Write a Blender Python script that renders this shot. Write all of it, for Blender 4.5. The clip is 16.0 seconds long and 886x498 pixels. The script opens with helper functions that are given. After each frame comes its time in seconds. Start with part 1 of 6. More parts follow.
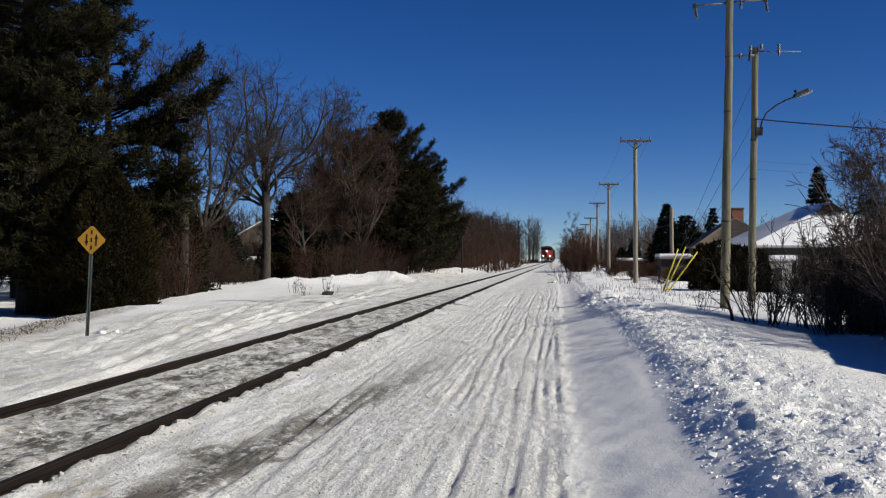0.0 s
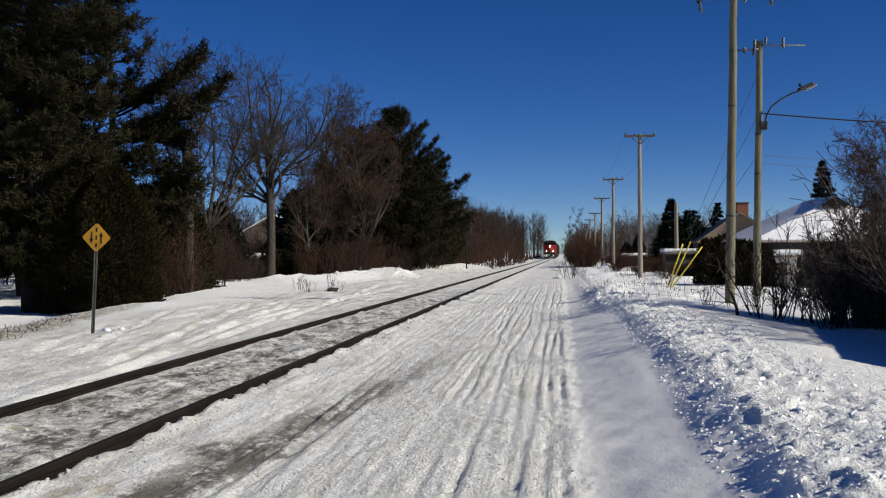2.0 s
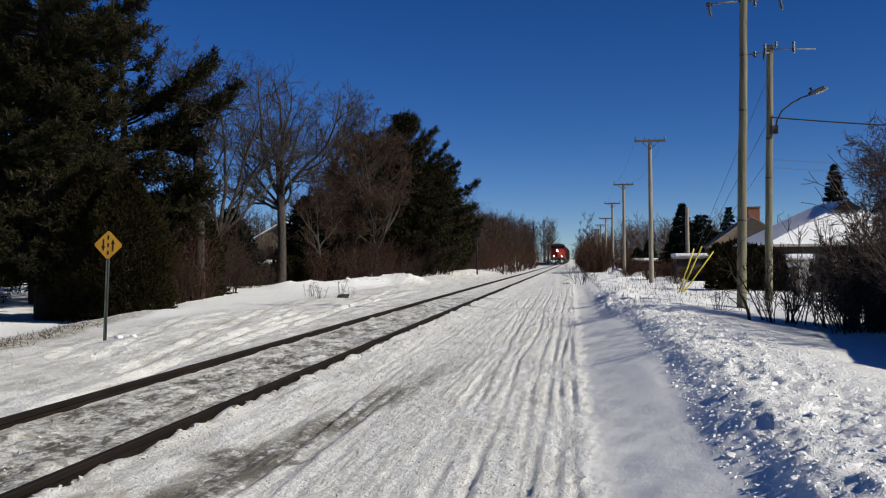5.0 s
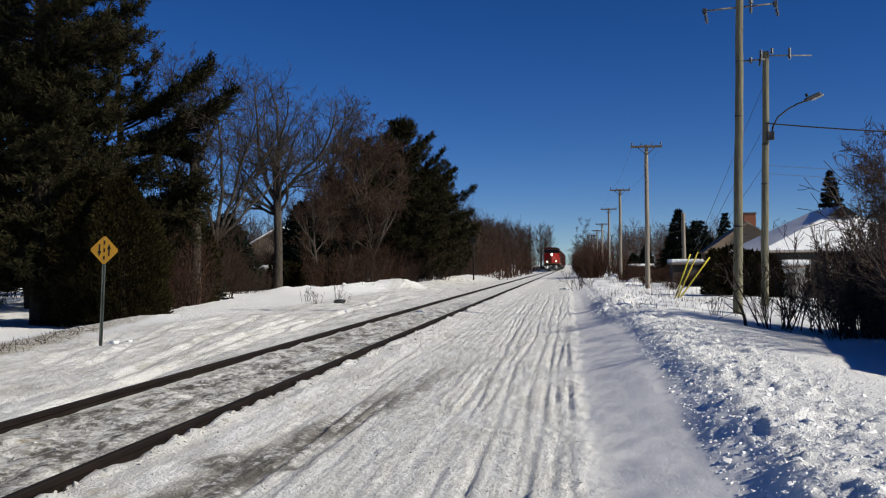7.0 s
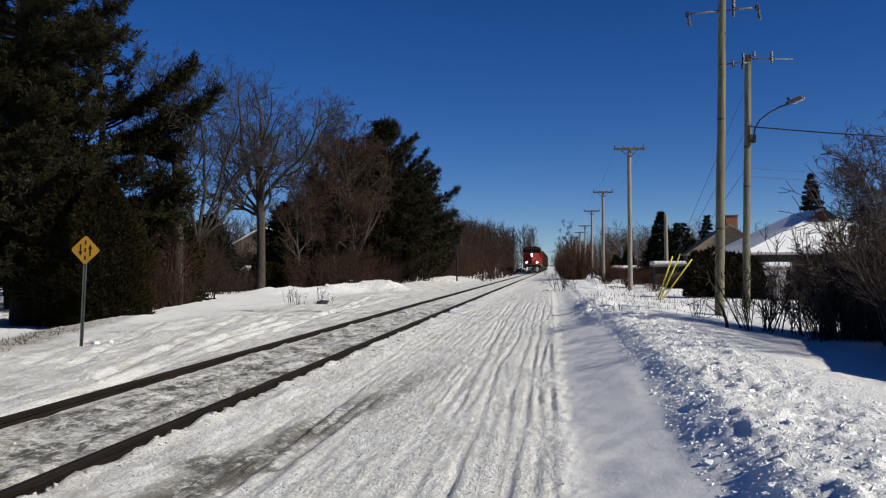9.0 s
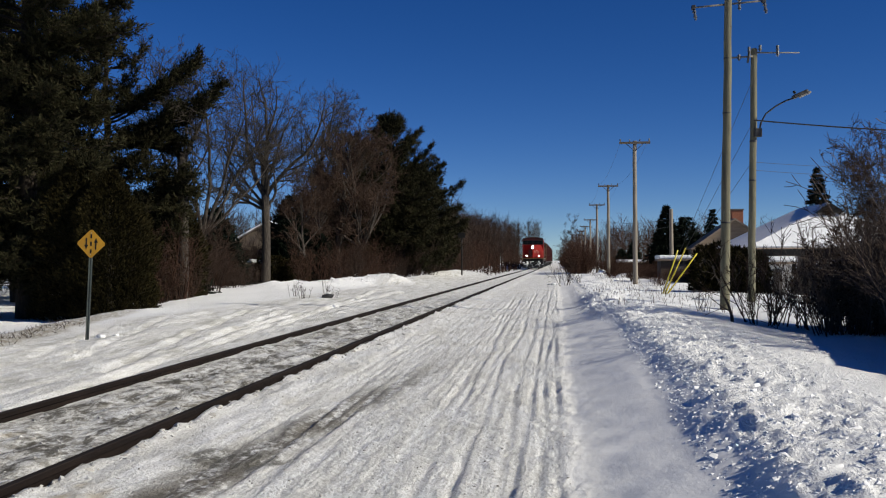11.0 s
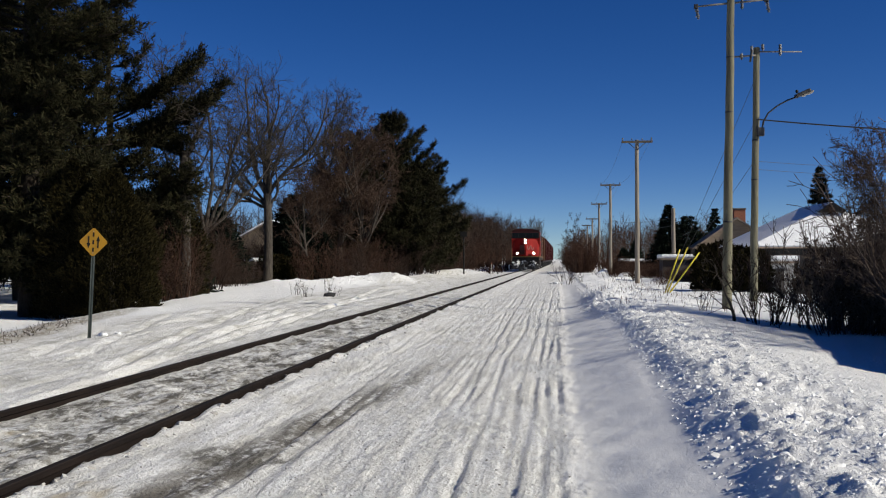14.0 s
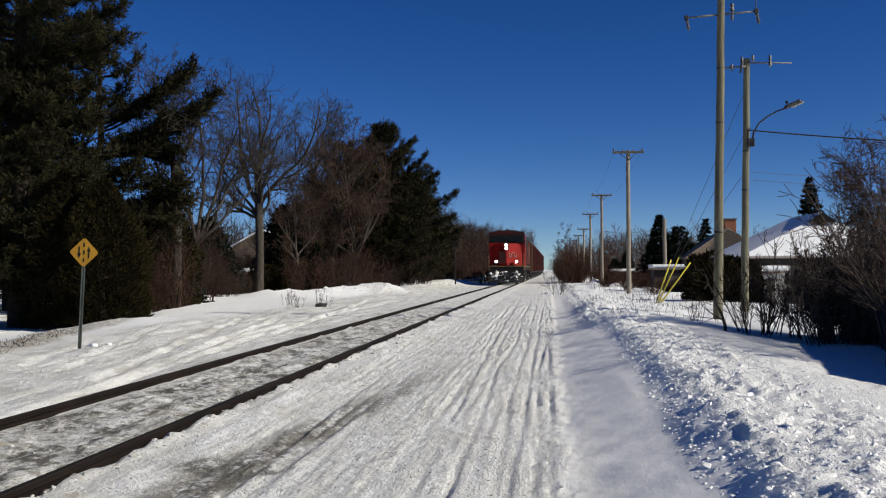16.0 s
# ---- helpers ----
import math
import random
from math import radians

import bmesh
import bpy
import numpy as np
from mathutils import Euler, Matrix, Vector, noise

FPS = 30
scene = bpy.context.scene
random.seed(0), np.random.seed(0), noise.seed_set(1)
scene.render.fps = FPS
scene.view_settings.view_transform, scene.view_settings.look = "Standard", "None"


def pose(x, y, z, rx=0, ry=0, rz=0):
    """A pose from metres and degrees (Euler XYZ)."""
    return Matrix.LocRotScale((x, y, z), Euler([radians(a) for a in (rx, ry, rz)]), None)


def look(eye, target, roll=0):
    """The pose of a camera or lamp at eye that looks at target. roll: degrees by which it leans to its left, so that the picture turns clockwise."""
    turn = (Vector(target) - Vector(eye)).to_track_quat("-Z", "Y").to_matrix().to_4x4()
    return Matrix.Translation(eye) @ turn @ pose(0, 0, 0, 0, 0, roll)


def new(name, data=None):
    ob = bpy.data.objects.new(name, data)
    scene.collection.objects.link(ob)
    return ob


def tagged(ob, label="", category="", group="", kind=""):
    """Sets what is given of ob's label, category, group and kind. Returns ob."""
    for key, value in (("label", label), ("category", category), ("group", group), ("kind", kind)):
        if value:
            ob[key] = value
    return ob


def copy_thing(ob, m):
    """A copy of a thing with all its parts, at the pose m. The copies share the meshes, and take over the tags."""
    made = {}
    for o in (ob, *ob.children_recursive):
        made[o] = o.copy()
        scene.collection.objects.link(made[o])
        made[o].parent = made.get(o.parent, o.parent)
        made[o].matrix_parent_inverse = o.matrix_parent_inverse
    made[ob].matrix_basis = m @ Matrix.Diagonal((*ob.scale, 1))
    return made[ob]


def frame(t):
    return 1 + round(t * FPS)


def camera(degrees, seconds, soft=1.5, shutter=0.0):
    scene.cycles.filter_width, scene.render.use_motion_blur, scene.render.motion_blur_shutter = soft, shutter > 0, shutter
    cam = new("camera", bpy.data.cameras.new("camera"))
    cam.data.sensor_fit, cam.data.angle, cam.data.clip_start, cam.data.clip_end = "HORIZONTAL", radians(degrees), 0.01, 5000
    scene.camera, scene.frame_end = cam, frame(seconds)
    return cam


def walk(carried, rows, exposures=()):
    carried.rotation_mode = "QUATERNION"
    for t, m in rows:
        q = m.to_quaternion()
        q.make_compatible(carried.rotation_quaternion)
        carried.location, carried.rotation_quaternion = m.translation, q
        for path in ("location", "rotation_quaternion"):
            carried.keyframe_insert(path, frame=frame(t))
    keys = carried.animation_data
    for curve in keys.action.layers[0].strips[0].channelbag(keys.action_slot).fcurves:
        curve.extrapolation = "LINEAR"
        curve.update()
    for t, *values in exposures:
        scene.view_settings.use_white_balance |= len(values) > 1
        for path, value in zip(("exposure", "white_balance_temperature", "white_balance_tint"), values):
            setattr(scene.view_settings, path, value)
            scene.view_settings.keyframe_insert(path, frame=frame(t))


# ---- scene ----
# World: x to the right of the line, y along the railway, z up; the packed snow of the trail is z = 0.
cam = camera(49.3, 16.0, soft=1.15)
EYE = (0.0, 0.0, 1.36)
# seconds, yaw, pitch, roll of the hand that holds the camera
TURNS = [
    (0.0, 6.727, 0.549, -0.010), (0.5, 6.853, 0.577, 0.070), (1.0, 7.089, 0.345, 0.089),
    (1.5, 6.812, 0.184, 0.144), (2.0, 6.993, 0.310, 0.265), (2.5, 7.038, 0.427, 0.347),
    (3.0, 7.224, 0.440, 0.293), (3.5, 7.336, 0.522, 0.358), (4.0, 7.742, 0.457, 0.470),
    (6.5, 7.388, 1.050, 0.610), (7.0, 7.410, 0.987, 0.463), (7.5, 6.526, 0.796, 0.150),
    (8.0, 6.583, 0.806, 0.306), (8.5, 6.611, 0.789, 0.377), (9.0, 6.417, 1.052, 0.272),
    (11.5, 6.746, 0.638, 0.219), (12.0, 6.569, 0.637, 0.206), (12.5, 6.662, 0.730, 0.214),
    (13.0, 6.700, 0.589, 0.195), (13.5, 6.669, 0.540, 0.030), (14.0, 6.831, 0.622, 0.148),
    (14.5, 6.340, 0.686, 0.230), (15.0, 6.422, 0.927, 0.254), (15.5, 6.414, 1.206, 0.187),
    (16.0, 6.336, 1.226, 0.171),
]
EXPOSURE = 0.38
walk(cam, [(t, pose(*EYE, 90 + pitch, roll, yaw)) for t, yaw, pitch, roll in TURNS],
     [(0.0, EXPOSURE, 6850, 6), (16.0, EXPOSURE, 6850, 6)])

# ---- light ----
SUN_TURN, SUN_RISE = radians(104), radians(30)
to_sun = Vector((math.sin(SUN_TURN) * math.cos(SUN_RISE), math.cos(SUN_TURN) * math.cos(SUN_RISE), math.sin(SUN_RISE)))
world = bpy.data.worlds.new("winter_sky")
scene.world = world
world.use_nodes = True
sky = world.node_tree.nodes.new("ShaderNodeTexSky")
sky.sky_type, sky.sun_disc = "NISHITA", False
sky.sun_elevation, sky.sun_rotation = SUN_RISE, SUN_TURN
sky.altitude, sky.air_density, sky.dust_density, sky.ozone_density = 3200, 0.78, 0.0, 3.8
backing = world.node_tree.nodes["Background"]
backing.inputs["Strength"].default_value = 0.0635
clear = world.node_tree.nodes.new("ShaderNodeHueSaturation")
clear.inputs["Saturation"].default_value = 1.27
clear.inputs["Hue"].default_value = 0.515
world.node_tree.links.new(sky.outputs[0], clear.inputs["Color"])
world.node_tree.links.new(clear.outputs[0], backing.inputs["Color"])
sun_data = bpy.data.lights.new("sun", "SUN")
sun_data.energy, sun_data.angle, sun_data.color = 4.0, radians(0.5), (1.0, 0.95, 0.87)
sun = new("sun", sun_data)
sun.matrix_world = look(to_sun * 100, (0, 0, 0))

# ---- materials ----


class Nodes:
    """Short hand for building a node material."""

    def __init__(self, name):
        self.mat = bpy.data.materials.new(name)
        self.mat.use_nodes = True
        self.tree = self.mat.node_tree
        self.bsdf = self.tree.nodes["Principled BSDF"]

    def put(self, socket, value):
        if isinstance(value, bpy.types.NodeSocket):
            self.tree.links.new(value, socket)
        else:
            socket.default_value = value

    def math(self, op, a, b=0.0, c=0.0):
        n = self.tree.nodes.new("ShaderNodeMath")
        n.operation = op
        for i, v in enumerate((a, b, c)):
            self.put(n.inputs[i], v)
        return n.outputs[0]

    def ramp(self, v, lo, hi, a=0.0, b=1.0):
        n = self.tree.nodes.new("ShaderNodeMapRange")
        n.interpolation_type = "SMOOTHSTEP"
        for i, w in enumerate((v, lo, hi, a, b)):
            self.put(n.inputs[i], w)
        return n.outputs[0]

    def mix(self, f, a, b):
        n = self.tree.nodes.new("ShaderNodeMix")
        n.data_type = "RGBA"
        self.put(n.inputs[0], f)
        self.put(n.inputs[6], a if isinstance(a, bpy.types.NodeSocket) else (*a, 1))
        self.put(n.inputs[7], b if isinstance(b, bpy.types.NodeSocket) else (*b, 1))
        return n.outputs[2]

    def where(self, stretch=(1, 1, 1), space="Object"):
        n = self.tree.nodes.new("ShaderNodeTexCoord")
        m = self.tree.nodes.new("ShaderNodeMapping")
        m.inputs["Scale"].default_value = stretch
        self.tree.links.new(n.outputs[space], m.inputs[0])
        return m.outputs[0]

    def noise(self, scale, stretch=(1, 1, 1), detail=4.0, rough=0.55):
        n = self.tree.nodes.new("ShaderNodeTexNoise")
        self.put(n.inputs["Vector"], self.where(stretch))
        n.inputs["Scale"].default_value, n.inputs["Detail"].default_value = scale, detail
        n.inputs["Roughness"].default_value = rough
        return n.outputs[0]

    def bump(self, height, strength, distance=0.02, after=None):
        n = self.tree.nodes.new("ShaderNodeBump")
        n.inputs["Strength"].default_value, n.inputs["Distance"].default_value = strength, distance
        self.put(n.inputs["Height"], height)
        if after is not None:
            self.put(n.inputs["Normal"], after)
        return n.outputs[0]

    def done(self, color, rough=0.7, metal=0.0, normal=None, specular=0.5):
        b = self.bsdf
        self.put(b.inputs["Base Color"], color if isinstance(color, bpy.types.NodeSocket) else (*color, 1))
        self.put(b.inputs["Roughness"], rough)
        self.put(b.inputs["Metallic"], metal)
        self.put(b.inputs["Specular IOR Level"], specular)
        if normal is not None:
            self.put(b.inputs["Normal"], normal)
        return self.mat


def surface(name, light, dark, scale=6.0, fine=60.0, stretch=(1, 1, 1), rough=0.7, metal=0.0, bump=0.3, depth=0.01, wear=None, gloss=0.5):
    """A surface in two tones at two scales, with fine relief and, if given, a worn tone in patches."""
    n = Nodes(name)
    big, small = n.noise(scale, stretch), n.noise(fine, stretch, 3.0)
    tone = n.mix(n.ramp(n.math("ADD", n.math("MULTIPLY", big, 0.65), n.math("MULTIPLY", small, 0.35)), 0.35, 0.65), dark, light)
    if wear:
        tone = n.mix(n.ramp(n.noise(scale * 2.3, stretch, 6.0, 0.7), 0.58, 0.7), tone, wear)
    return n.done(tone, n.ramp(small, 0.3, 0.7, max(rough - 0.1, 0), min(rough + 0.1, 1)), metal, n.bump(small, bump, depth), gloss)


def islands(name, tones, rough=0.8, specular=0.08):
    """Foliage, twigs or clods: each loose piece takes its own tone between the given ones."""
    n = Nodes(name)
    g = n.tree.nodes.new("ShaderNodeNewGeometry")
    r = n.tree.nodes.new("ShaderNodeValToRGB")
    while len(r.color_ramp.elements) < len(tones):
        r.color_ramp.elements.new(0.5)
    for i, (e, c) in enumerate(zip(r.color_ramp.elements, tones)):
        e.position, e.color = i / (len(tones) - 1), (*c, 1)
    n.put(r.inputs[0], g.outputs["Random Per Island"])
    return n.done(n.mix(n.ramp(n.noise(0.45, (1, 1, 1), 2.0), 0.35, 0.65, 0.0, 0.45), r.outputs[0], tones[0]), rough, 0.0, None, specular)


def snow_ground():
    n = Nodes("trodden_snow")
    place = n.tree.nodes.new("ShaderNodeSeparateXYZ")
    n.put(place.inputs[0], n.where())
    true_x, y = place.outputs[0], place.outputs[1]
    x = n.math("ADD", true_x, n.math("MULTIPLY", n.math("SUBTRACT", n.noise(1.3, (1, 0.6, 1), 4.0, 0.6), 0.5), 0.45))
    long = n.noise(7.0, (1, 0.09, 1), 5.0, 0.6)
    grain = n.noise(46.0, (1, 0.85, 1), 4.0, 0.75)
    coarse = n.noise(12.0, (1, 0.75, 1), 5.0, 0.7)
    patch = n.noise(1.6, (1, 0.45, 1), 4.0, 0.6)
    wide = n.noise(0.25, (1, 0.4, 1), 3.0)

    def band(lo, hi, soft):
        return n.math("MULTIPLY", n.ramp(x, lo - soft, lo + soft), n.ramp(x, hi - soft, hi + soft, 1.0, 0.0))

    clean = n.mix(n.ramp(wide, 0.35, 0.65), (0.90, 0.902, 0.905), (0.84, 0.843, 0.846))
    # packed by runners and tyres: a greyer tone in long streaks
    trail = n.math("MULTIPLY", band(-9.5, 0.35, 0.35), n.ramp(long, 0.36, 0.60, 0.15, 0.9))
    # gutter beside the bank: its grazing shade is deepened by a greyer colour
    clean = n.mix(band(0.0, 1.1, 0.2), clean, (0.72, 0.72, 0.725))
    tone = n.mix(trail, clean, (0.76, 0.75, 0.72))
    tone = n.mix(n.math("MULTIPLY", band(-9.5, 0.1, 0.3), n.ramp(grain, 0.50, 0.64, 0.0, 0.75)), tone, (0.48, 0.465, 0.43))
    # sand and ash between the rails
    away_y = n.ramp(y, 12.0, 45.0, 1.0, 0.22)
    bed = n.math("MULTIPLY", n.math("MULTIPLY", band(-4.5, -3.12, 0.1), away_y), n.ramp(coarse, 0.42, 0.60, 0.1, 0.85))
    tone = n.mix(bed, tone, (0.24, 0.225, 0.19))
    bare = n.math("MULTIPLY", n.math("MULTIPLY", band(-4.45, -3.15, 0.08), away_y), n.ramp(n.noise(3.2, (1, 0.4, 1), 6.0, 0.75), 0.49, 0.58, 0.0, 0.92))
    tone = n.mix(bare, tone, (0.09, 0.082, 0.065))
    white = n.math("MULTIPLY", band(-4.5, -3.1, 0.08), n.ramp(n.noise(2.2, (1, 0.5, 1), 5.0, 0.7), 0.54, 0.62, 0.0, 0.85))
    tone = n.mix(white, tone, (0.80, 0.80, 0.79))
    # earth thrown up where the vehicles turn off the line
    glaze = n.math("MULTIPLY", n.math("MULTIPLY", n.ramp(n.math("ABSOLUTE", n.math("ADD", n.math("ADD", true_x, n.math("MULTIPLY", y, 0.015)), 2.52)), 0.05, 0.11, 1.0, 0.0), n.ramp(y, 9.0, 16.0, 1.0, 0.0)), n.ramp(long, 0.35, 0.55, 0.2, 0.9))
    tone = n.mix(glaze, tone, (0.88, 0.88, 0.88))
    near = n.math("MULTIPLY", n.ramp(y, 4.0, 5.0), n.ramp(y, 7.5, 16.0, 1.0, 0.0))
    skew = n.math("ADD", x, n.math("MULTIPLY", y, -0.10))
    core = n.math("MULTIPLY", n.ramp(skew, -3.15, -2.85), n.ramp(skew, -2.70, -2.45, 1.0, 0.0))
    earth = n.math("MULTIPLY", n.math("MULTIPLY", core, near), n.ramp(n.math("ADD", n.math("MULTIPLY", long, 0.55), n.math("MULTIPLY", coarse, 0.45)), 0.39, 0.52, 0.0, 0.95))
    tone = n.mix(earth, tone, (0.115, 0.102, 0.082))
    spot_x, spot_y = n.math("MULTIPLY", n.math("ADD", x, 2.2), 2.1), n.math("MULTIPLY", n.math("ADD", y, -6.45), 2.6)
    spot = n.ramp(n.math("ADD", n.math("MULTIPLY", spot_x, spot_x), n.math("MULTIPLY", spot_y, spot_y)), 0.25, 1.1, 1.0, 0.0)
    tone = n.mix(n.math("MULTIPLY", spot, n.ramp(n.noise(9.0, (1, 0.6, 1), 6.0, 0.75), 0.42, 0.56, 0.0, 0.9)), tone, (0.10, 0.094, 0.076))
    grit = n.math("MULTIPLY", band(-2.95, -0.2, 0.3), n.ramp(patch, 0.48, 0.68, 0.0, 0.42))
    tone = n.mix(grit, tone, (0.48, 0.46, 0.41))
    ash = n.math("MULTIPLY", band(-9.2, -4.8, 0.4), n.ramp(n.noise(2.6, (1, 0.18, 1), 6.0, 0.75), 0.47, 0.62, 0.0, 0.75))
    tone = n.mix(ash, tone, (0.44, 0.43, 0.39))
    straw = n.math("MULTIPLY", n.math("MULTIPLY", band(-4.3, -2.2, 0.3), n.ramp(y, 7.5, 9.5, 1.0, 0.0)), n.ramp(patch, 0.57, 0.68, 0.0, 0.7))
    tone = n.mix(straw, tone, (0.46, 0.38, 0.25))
    away = n.math("MULTIPLY", n.math("ADD", x, n.math("MULTIPLY", y, 0.22)), -1.0)
    verge = n.math("MULTIPLY", n.math("MULTIPLY", n.math("MULTIPLY", n.ramp(away, 5.3, 5.8), n.ramp(away, 6.3, 6.8, 1.0, 0.0)), n.ramp(y, 19.0, 32.0, 1.0, 0.0)), n.ramp(coarse, 0.36, 0.54, 0.1, 0.85))
    tone = n.mix(verge, tone, (0.25, 0.21, 0.14))
    soft = n.math("SUBTRACT", 1.0, n.math("MULTIPLY", band(0.08, 1.12, 0.12), 0.88))
    streak = n.noise(24.0, (1, 0.04, 1), 4.0, 0.6)
    low = n.bump(n.math("MULTIPLY", n.math("ADD", n.math("ADD", coarse, n.math("MULTIPLY", long, 0.45)), n.math("MULTIPLY", n.math("MULTIPLY", streak, band(-2.95, 0.02, 0.2)), 0.3)), soft), 0.75, 0.055)
    tone = n.mix(n.math("MULTIPLY", band(-2.95, 0.05, 0.2), n.ramp(streak, 0.5, 0.66, 0.0, 0.28)), tone, (0.42, 0.41, 0.375))
    return n.done(tone, n.ramp(grain, 0.3, 0.7, 0.55, 0.8), 0.0, n.bump(n.math("MULTIPLY", grain, soft), 0.85, 0.025, low), 0.25)


M = {}
M["ground"] = snow_ground()
M["snow"] = surface("clean_snow", (0.88, 0.89, 0.90), (0.78, 0.79, 0.81), 2.0, 9.0, rough=0.75, bump=0.7, depth=0.10)
M["clod"] = islands("snow_clods", [(0.76, 0.765, 0.775), (0.83, 0.835, 0.84), (0.66, 0.655, 0.645), (0.86, 0.86, 0.865), (0.78, 0.77, 0.75)], 0.75)
M["dirty_clod"] = islands("dirty_clods", [(0.42, 0.41, 0.39), (0.30, 0.285, 0.255), (0.60, 0.60, 0.59), (0.12, 0.11, 0.095)], 0.8)
M["rail"] = surface("rusty_rail", (0.015, 0.010, 0.008), (0.007, 0.005, 0.0045), 9.0, 80.0, (1, 0.2, 1), 0.85, 0.0, gloss=0.12)
M["rail_head"] = surface("dull_rail_head", (0.020, 0.015, 0.012), (0.010, 0.008, 0.007), 5.0, 60.0, (1, 0.1, 1), 0.8, 0.0, 0.1, gloss=0.15)
M["pole_wood"] = surface("weathered_pole", (0.165, 0.153, 0.098), (0.080, 0.074, 0.048), 3.0, 30.0, (4, 4, 0.25), 0.85, 0, 0.6, wear=(0.22, 0.225, 0.16))
M["pole_grey"] = surface("silvered_pole", (0.27, 0.235, 0.19), (0.16, 0.137, 0.11), 3.0, 30.0, (4, 4, 0.25), 0.85, 0, 0.6)
M["arm_wood"] = surface("dark_crossarm", (0.12, 0.10, 0.08), (0.06, 0.05, 0.04), 5.0, 40.0, (0.3, 4, 4), 0.85)
M["arm_steel"] = surface("weathered_bracket", (0.20, 0.18, 0.16), (0.11, 0.10, 0.09), 8.0, 60.0, rough=0.7, metal=0.2, bump=0.1)
M["steel"] = surface("galvanised_steel", (0.42, 0.43, 0.44), (0.25, 0.26, 0.27), 8.0, 60.0, rough=0.45, metal=0.8, bump=0.1)
M["dark_steel"] = surface("dark_steel", (0.06, 0.06, 0.06), (0.025, 0.025, 0.028), 6.0, 60.0, rough=0.6, metal=0.4, bump=0.2)
M["glass_bell"] = surface("porcelain", (0.10, 0.11, 0.12), (0.06, 0.06, 0.07), 10.0, 80.0, rough=0.25, bump=0.05)
M["wire"] = surface("cable", (0.03, 0.03, 0.03), (0.015, 0.015, 0.015), 9.0, 90.0, rough=0.6)
M["yellow"] = surface("yellow_plastic", (0.72, 0.60, 0.05), (0.58, 0.46, 0.03), 4.0, 40.0, rough=0.45, bump=0.05)
M["sign_yellow"] = surface("faded_sign_yellow", (0.47, 0.235, 0.008), (0.38, 0.185, 0.007), 5.0, 60.0, rough=0.5, bump=0.05)
M["black_paint"] = surface("black_paint", (0.014, 0.014, 0.014), (0.007, 0.007, 0.007), 6.0, 60.0, rough=0.6, bump=0.1, gloss=0.2)
M["post_green"] = surface("dull_green_post", (0.13, 0.15, 0.13), (0.07, 0.08, 0.07), 6.0, 60.0, (1, 1, 0.3), 0.55, 0.3)
M["lens"] = surface("lamp_lens", (0.30, 0.28, 0.25), (0.20, 0.19, 0.17), 6.0, 60.0, rough=0.3)
M["bark"] = surface("grey_brown_bark", (0.080, 0.069, 0.059), (0.033, 0.028, 0.024), 5.0, 26.0, (3, 3, 0.6), 0.9, 0, 0.8, 0.03, gloss=0.1)
M["pine_bark"] = surface("dark_pine_bark", (0.045, 0.036, 0.029), (0.018, 0.015, 0.012), 5.0, 26.0, (3, 3, 0.6), 0.9, 0, 0.8, 0.03, gloss=0.1)
M["twig"] = islands("grey_twigs", [(0.028, 0.024, 0.020), (0.050, 0.042, 0.035), (0.080, 0.067, 0.055)])
M["red_twig"] = islands("red_brown_twigs", [(0.030, 0.0155, 0.011), (0.050, 0.026, 0.018), (0.078, 0.044, 0.031)])
M["dark_twig"] = islands("dark_twigs", [(0.022, 0.014, 0.011), (0.038, 0.025, 0.019), (0.062, 0.042, 0.032)])
M["thicket_twig"] = islands("thicket_twigs", [(0.055, 0.040, 0.033), (0.090, 0.068, 0.056), (0.14, 0.108, 0.088)])
M["brown_twig"] = islands("brown_twigs", [(0.034, 0.021, 0.015), (0.058, 0.037, 0.027), (0.094, 0.062, 0.046)])
M["needle"] = islands("pine_needles", [(0.0105, 0.0103, 0.0055), (0.019, 0.0196, 0.0094), (0.036, 0.0345, 0.0160), (0.029, 0.0215, 0.0124)], 0.8, 0.05)
M["cedar"] = islands("cedar_sprays", [(0.007, 0.006, 0.0025), (0.016, 0.014, 0.005), (0.032, 0.025, 0.009)], 0.85, 0.05)
M["spruce"] = islands("spruce_needles", [(0.005, 0.008, 0.006), (0.009, 0.014, 0.009), (0.014, 0.019, 0.012)], 0.85, 0.05)
M["dead_leaf"] = islands("withered_leaves", [(0.022, 0.014, 0.009), (0.042, 0.026, 0.016), (0.07, 0.046, 0.028)])
M["brown_needle"] = islands("browned_needles", [(0.012, 0.008, 0.005), (0.022, 0.015, 0.008), (0.036, 0.024, 0.013)], 0.8, 0.05)
M["train_red"] = surface("train_red", (0.30, 0.011, 0.008), (0.21, 0.008, 0.006), 1.2, 30.0, rough=0.5, bump=0.08, wear=(0.12, 0.010, 0.008), gloss=0.15)
M["train_black"] = surface("sooty_black", (0.024, 0.020, 0.019), (0.012, 0.010, 0.010), 1.5, 30.0, rough=0.6, bump=0.1, gloss=0.2)
M["roof_red"] = surface("sooty_red_roof", (0.050, 0.008, 0.008), (0.022, 0.006, 0.006), 1.2, 30.0, rough=0.6, bump=0.1, gloss=0.2)
M["stripe"] = surface("dusty_stripe", (0.34, 0.17, 0.08), (0.22, 0.10, 0.05), 2.0, 30.0, rough=0.6, bump=0.05)
M["sill_yellow"] = surface("sill_yellow", (0.24, 0.15, 0.035), (0.14, 0.085, 0.025), 2.0, 30.0, rough=0.6, bump=0.05)
M["pale_mark"] = surface("pale_mark", (0.30, 0.17, 0.14), (0.24, 0.12, 0.10), 3.0, 30.0, rough=0.6, bump=0.05)
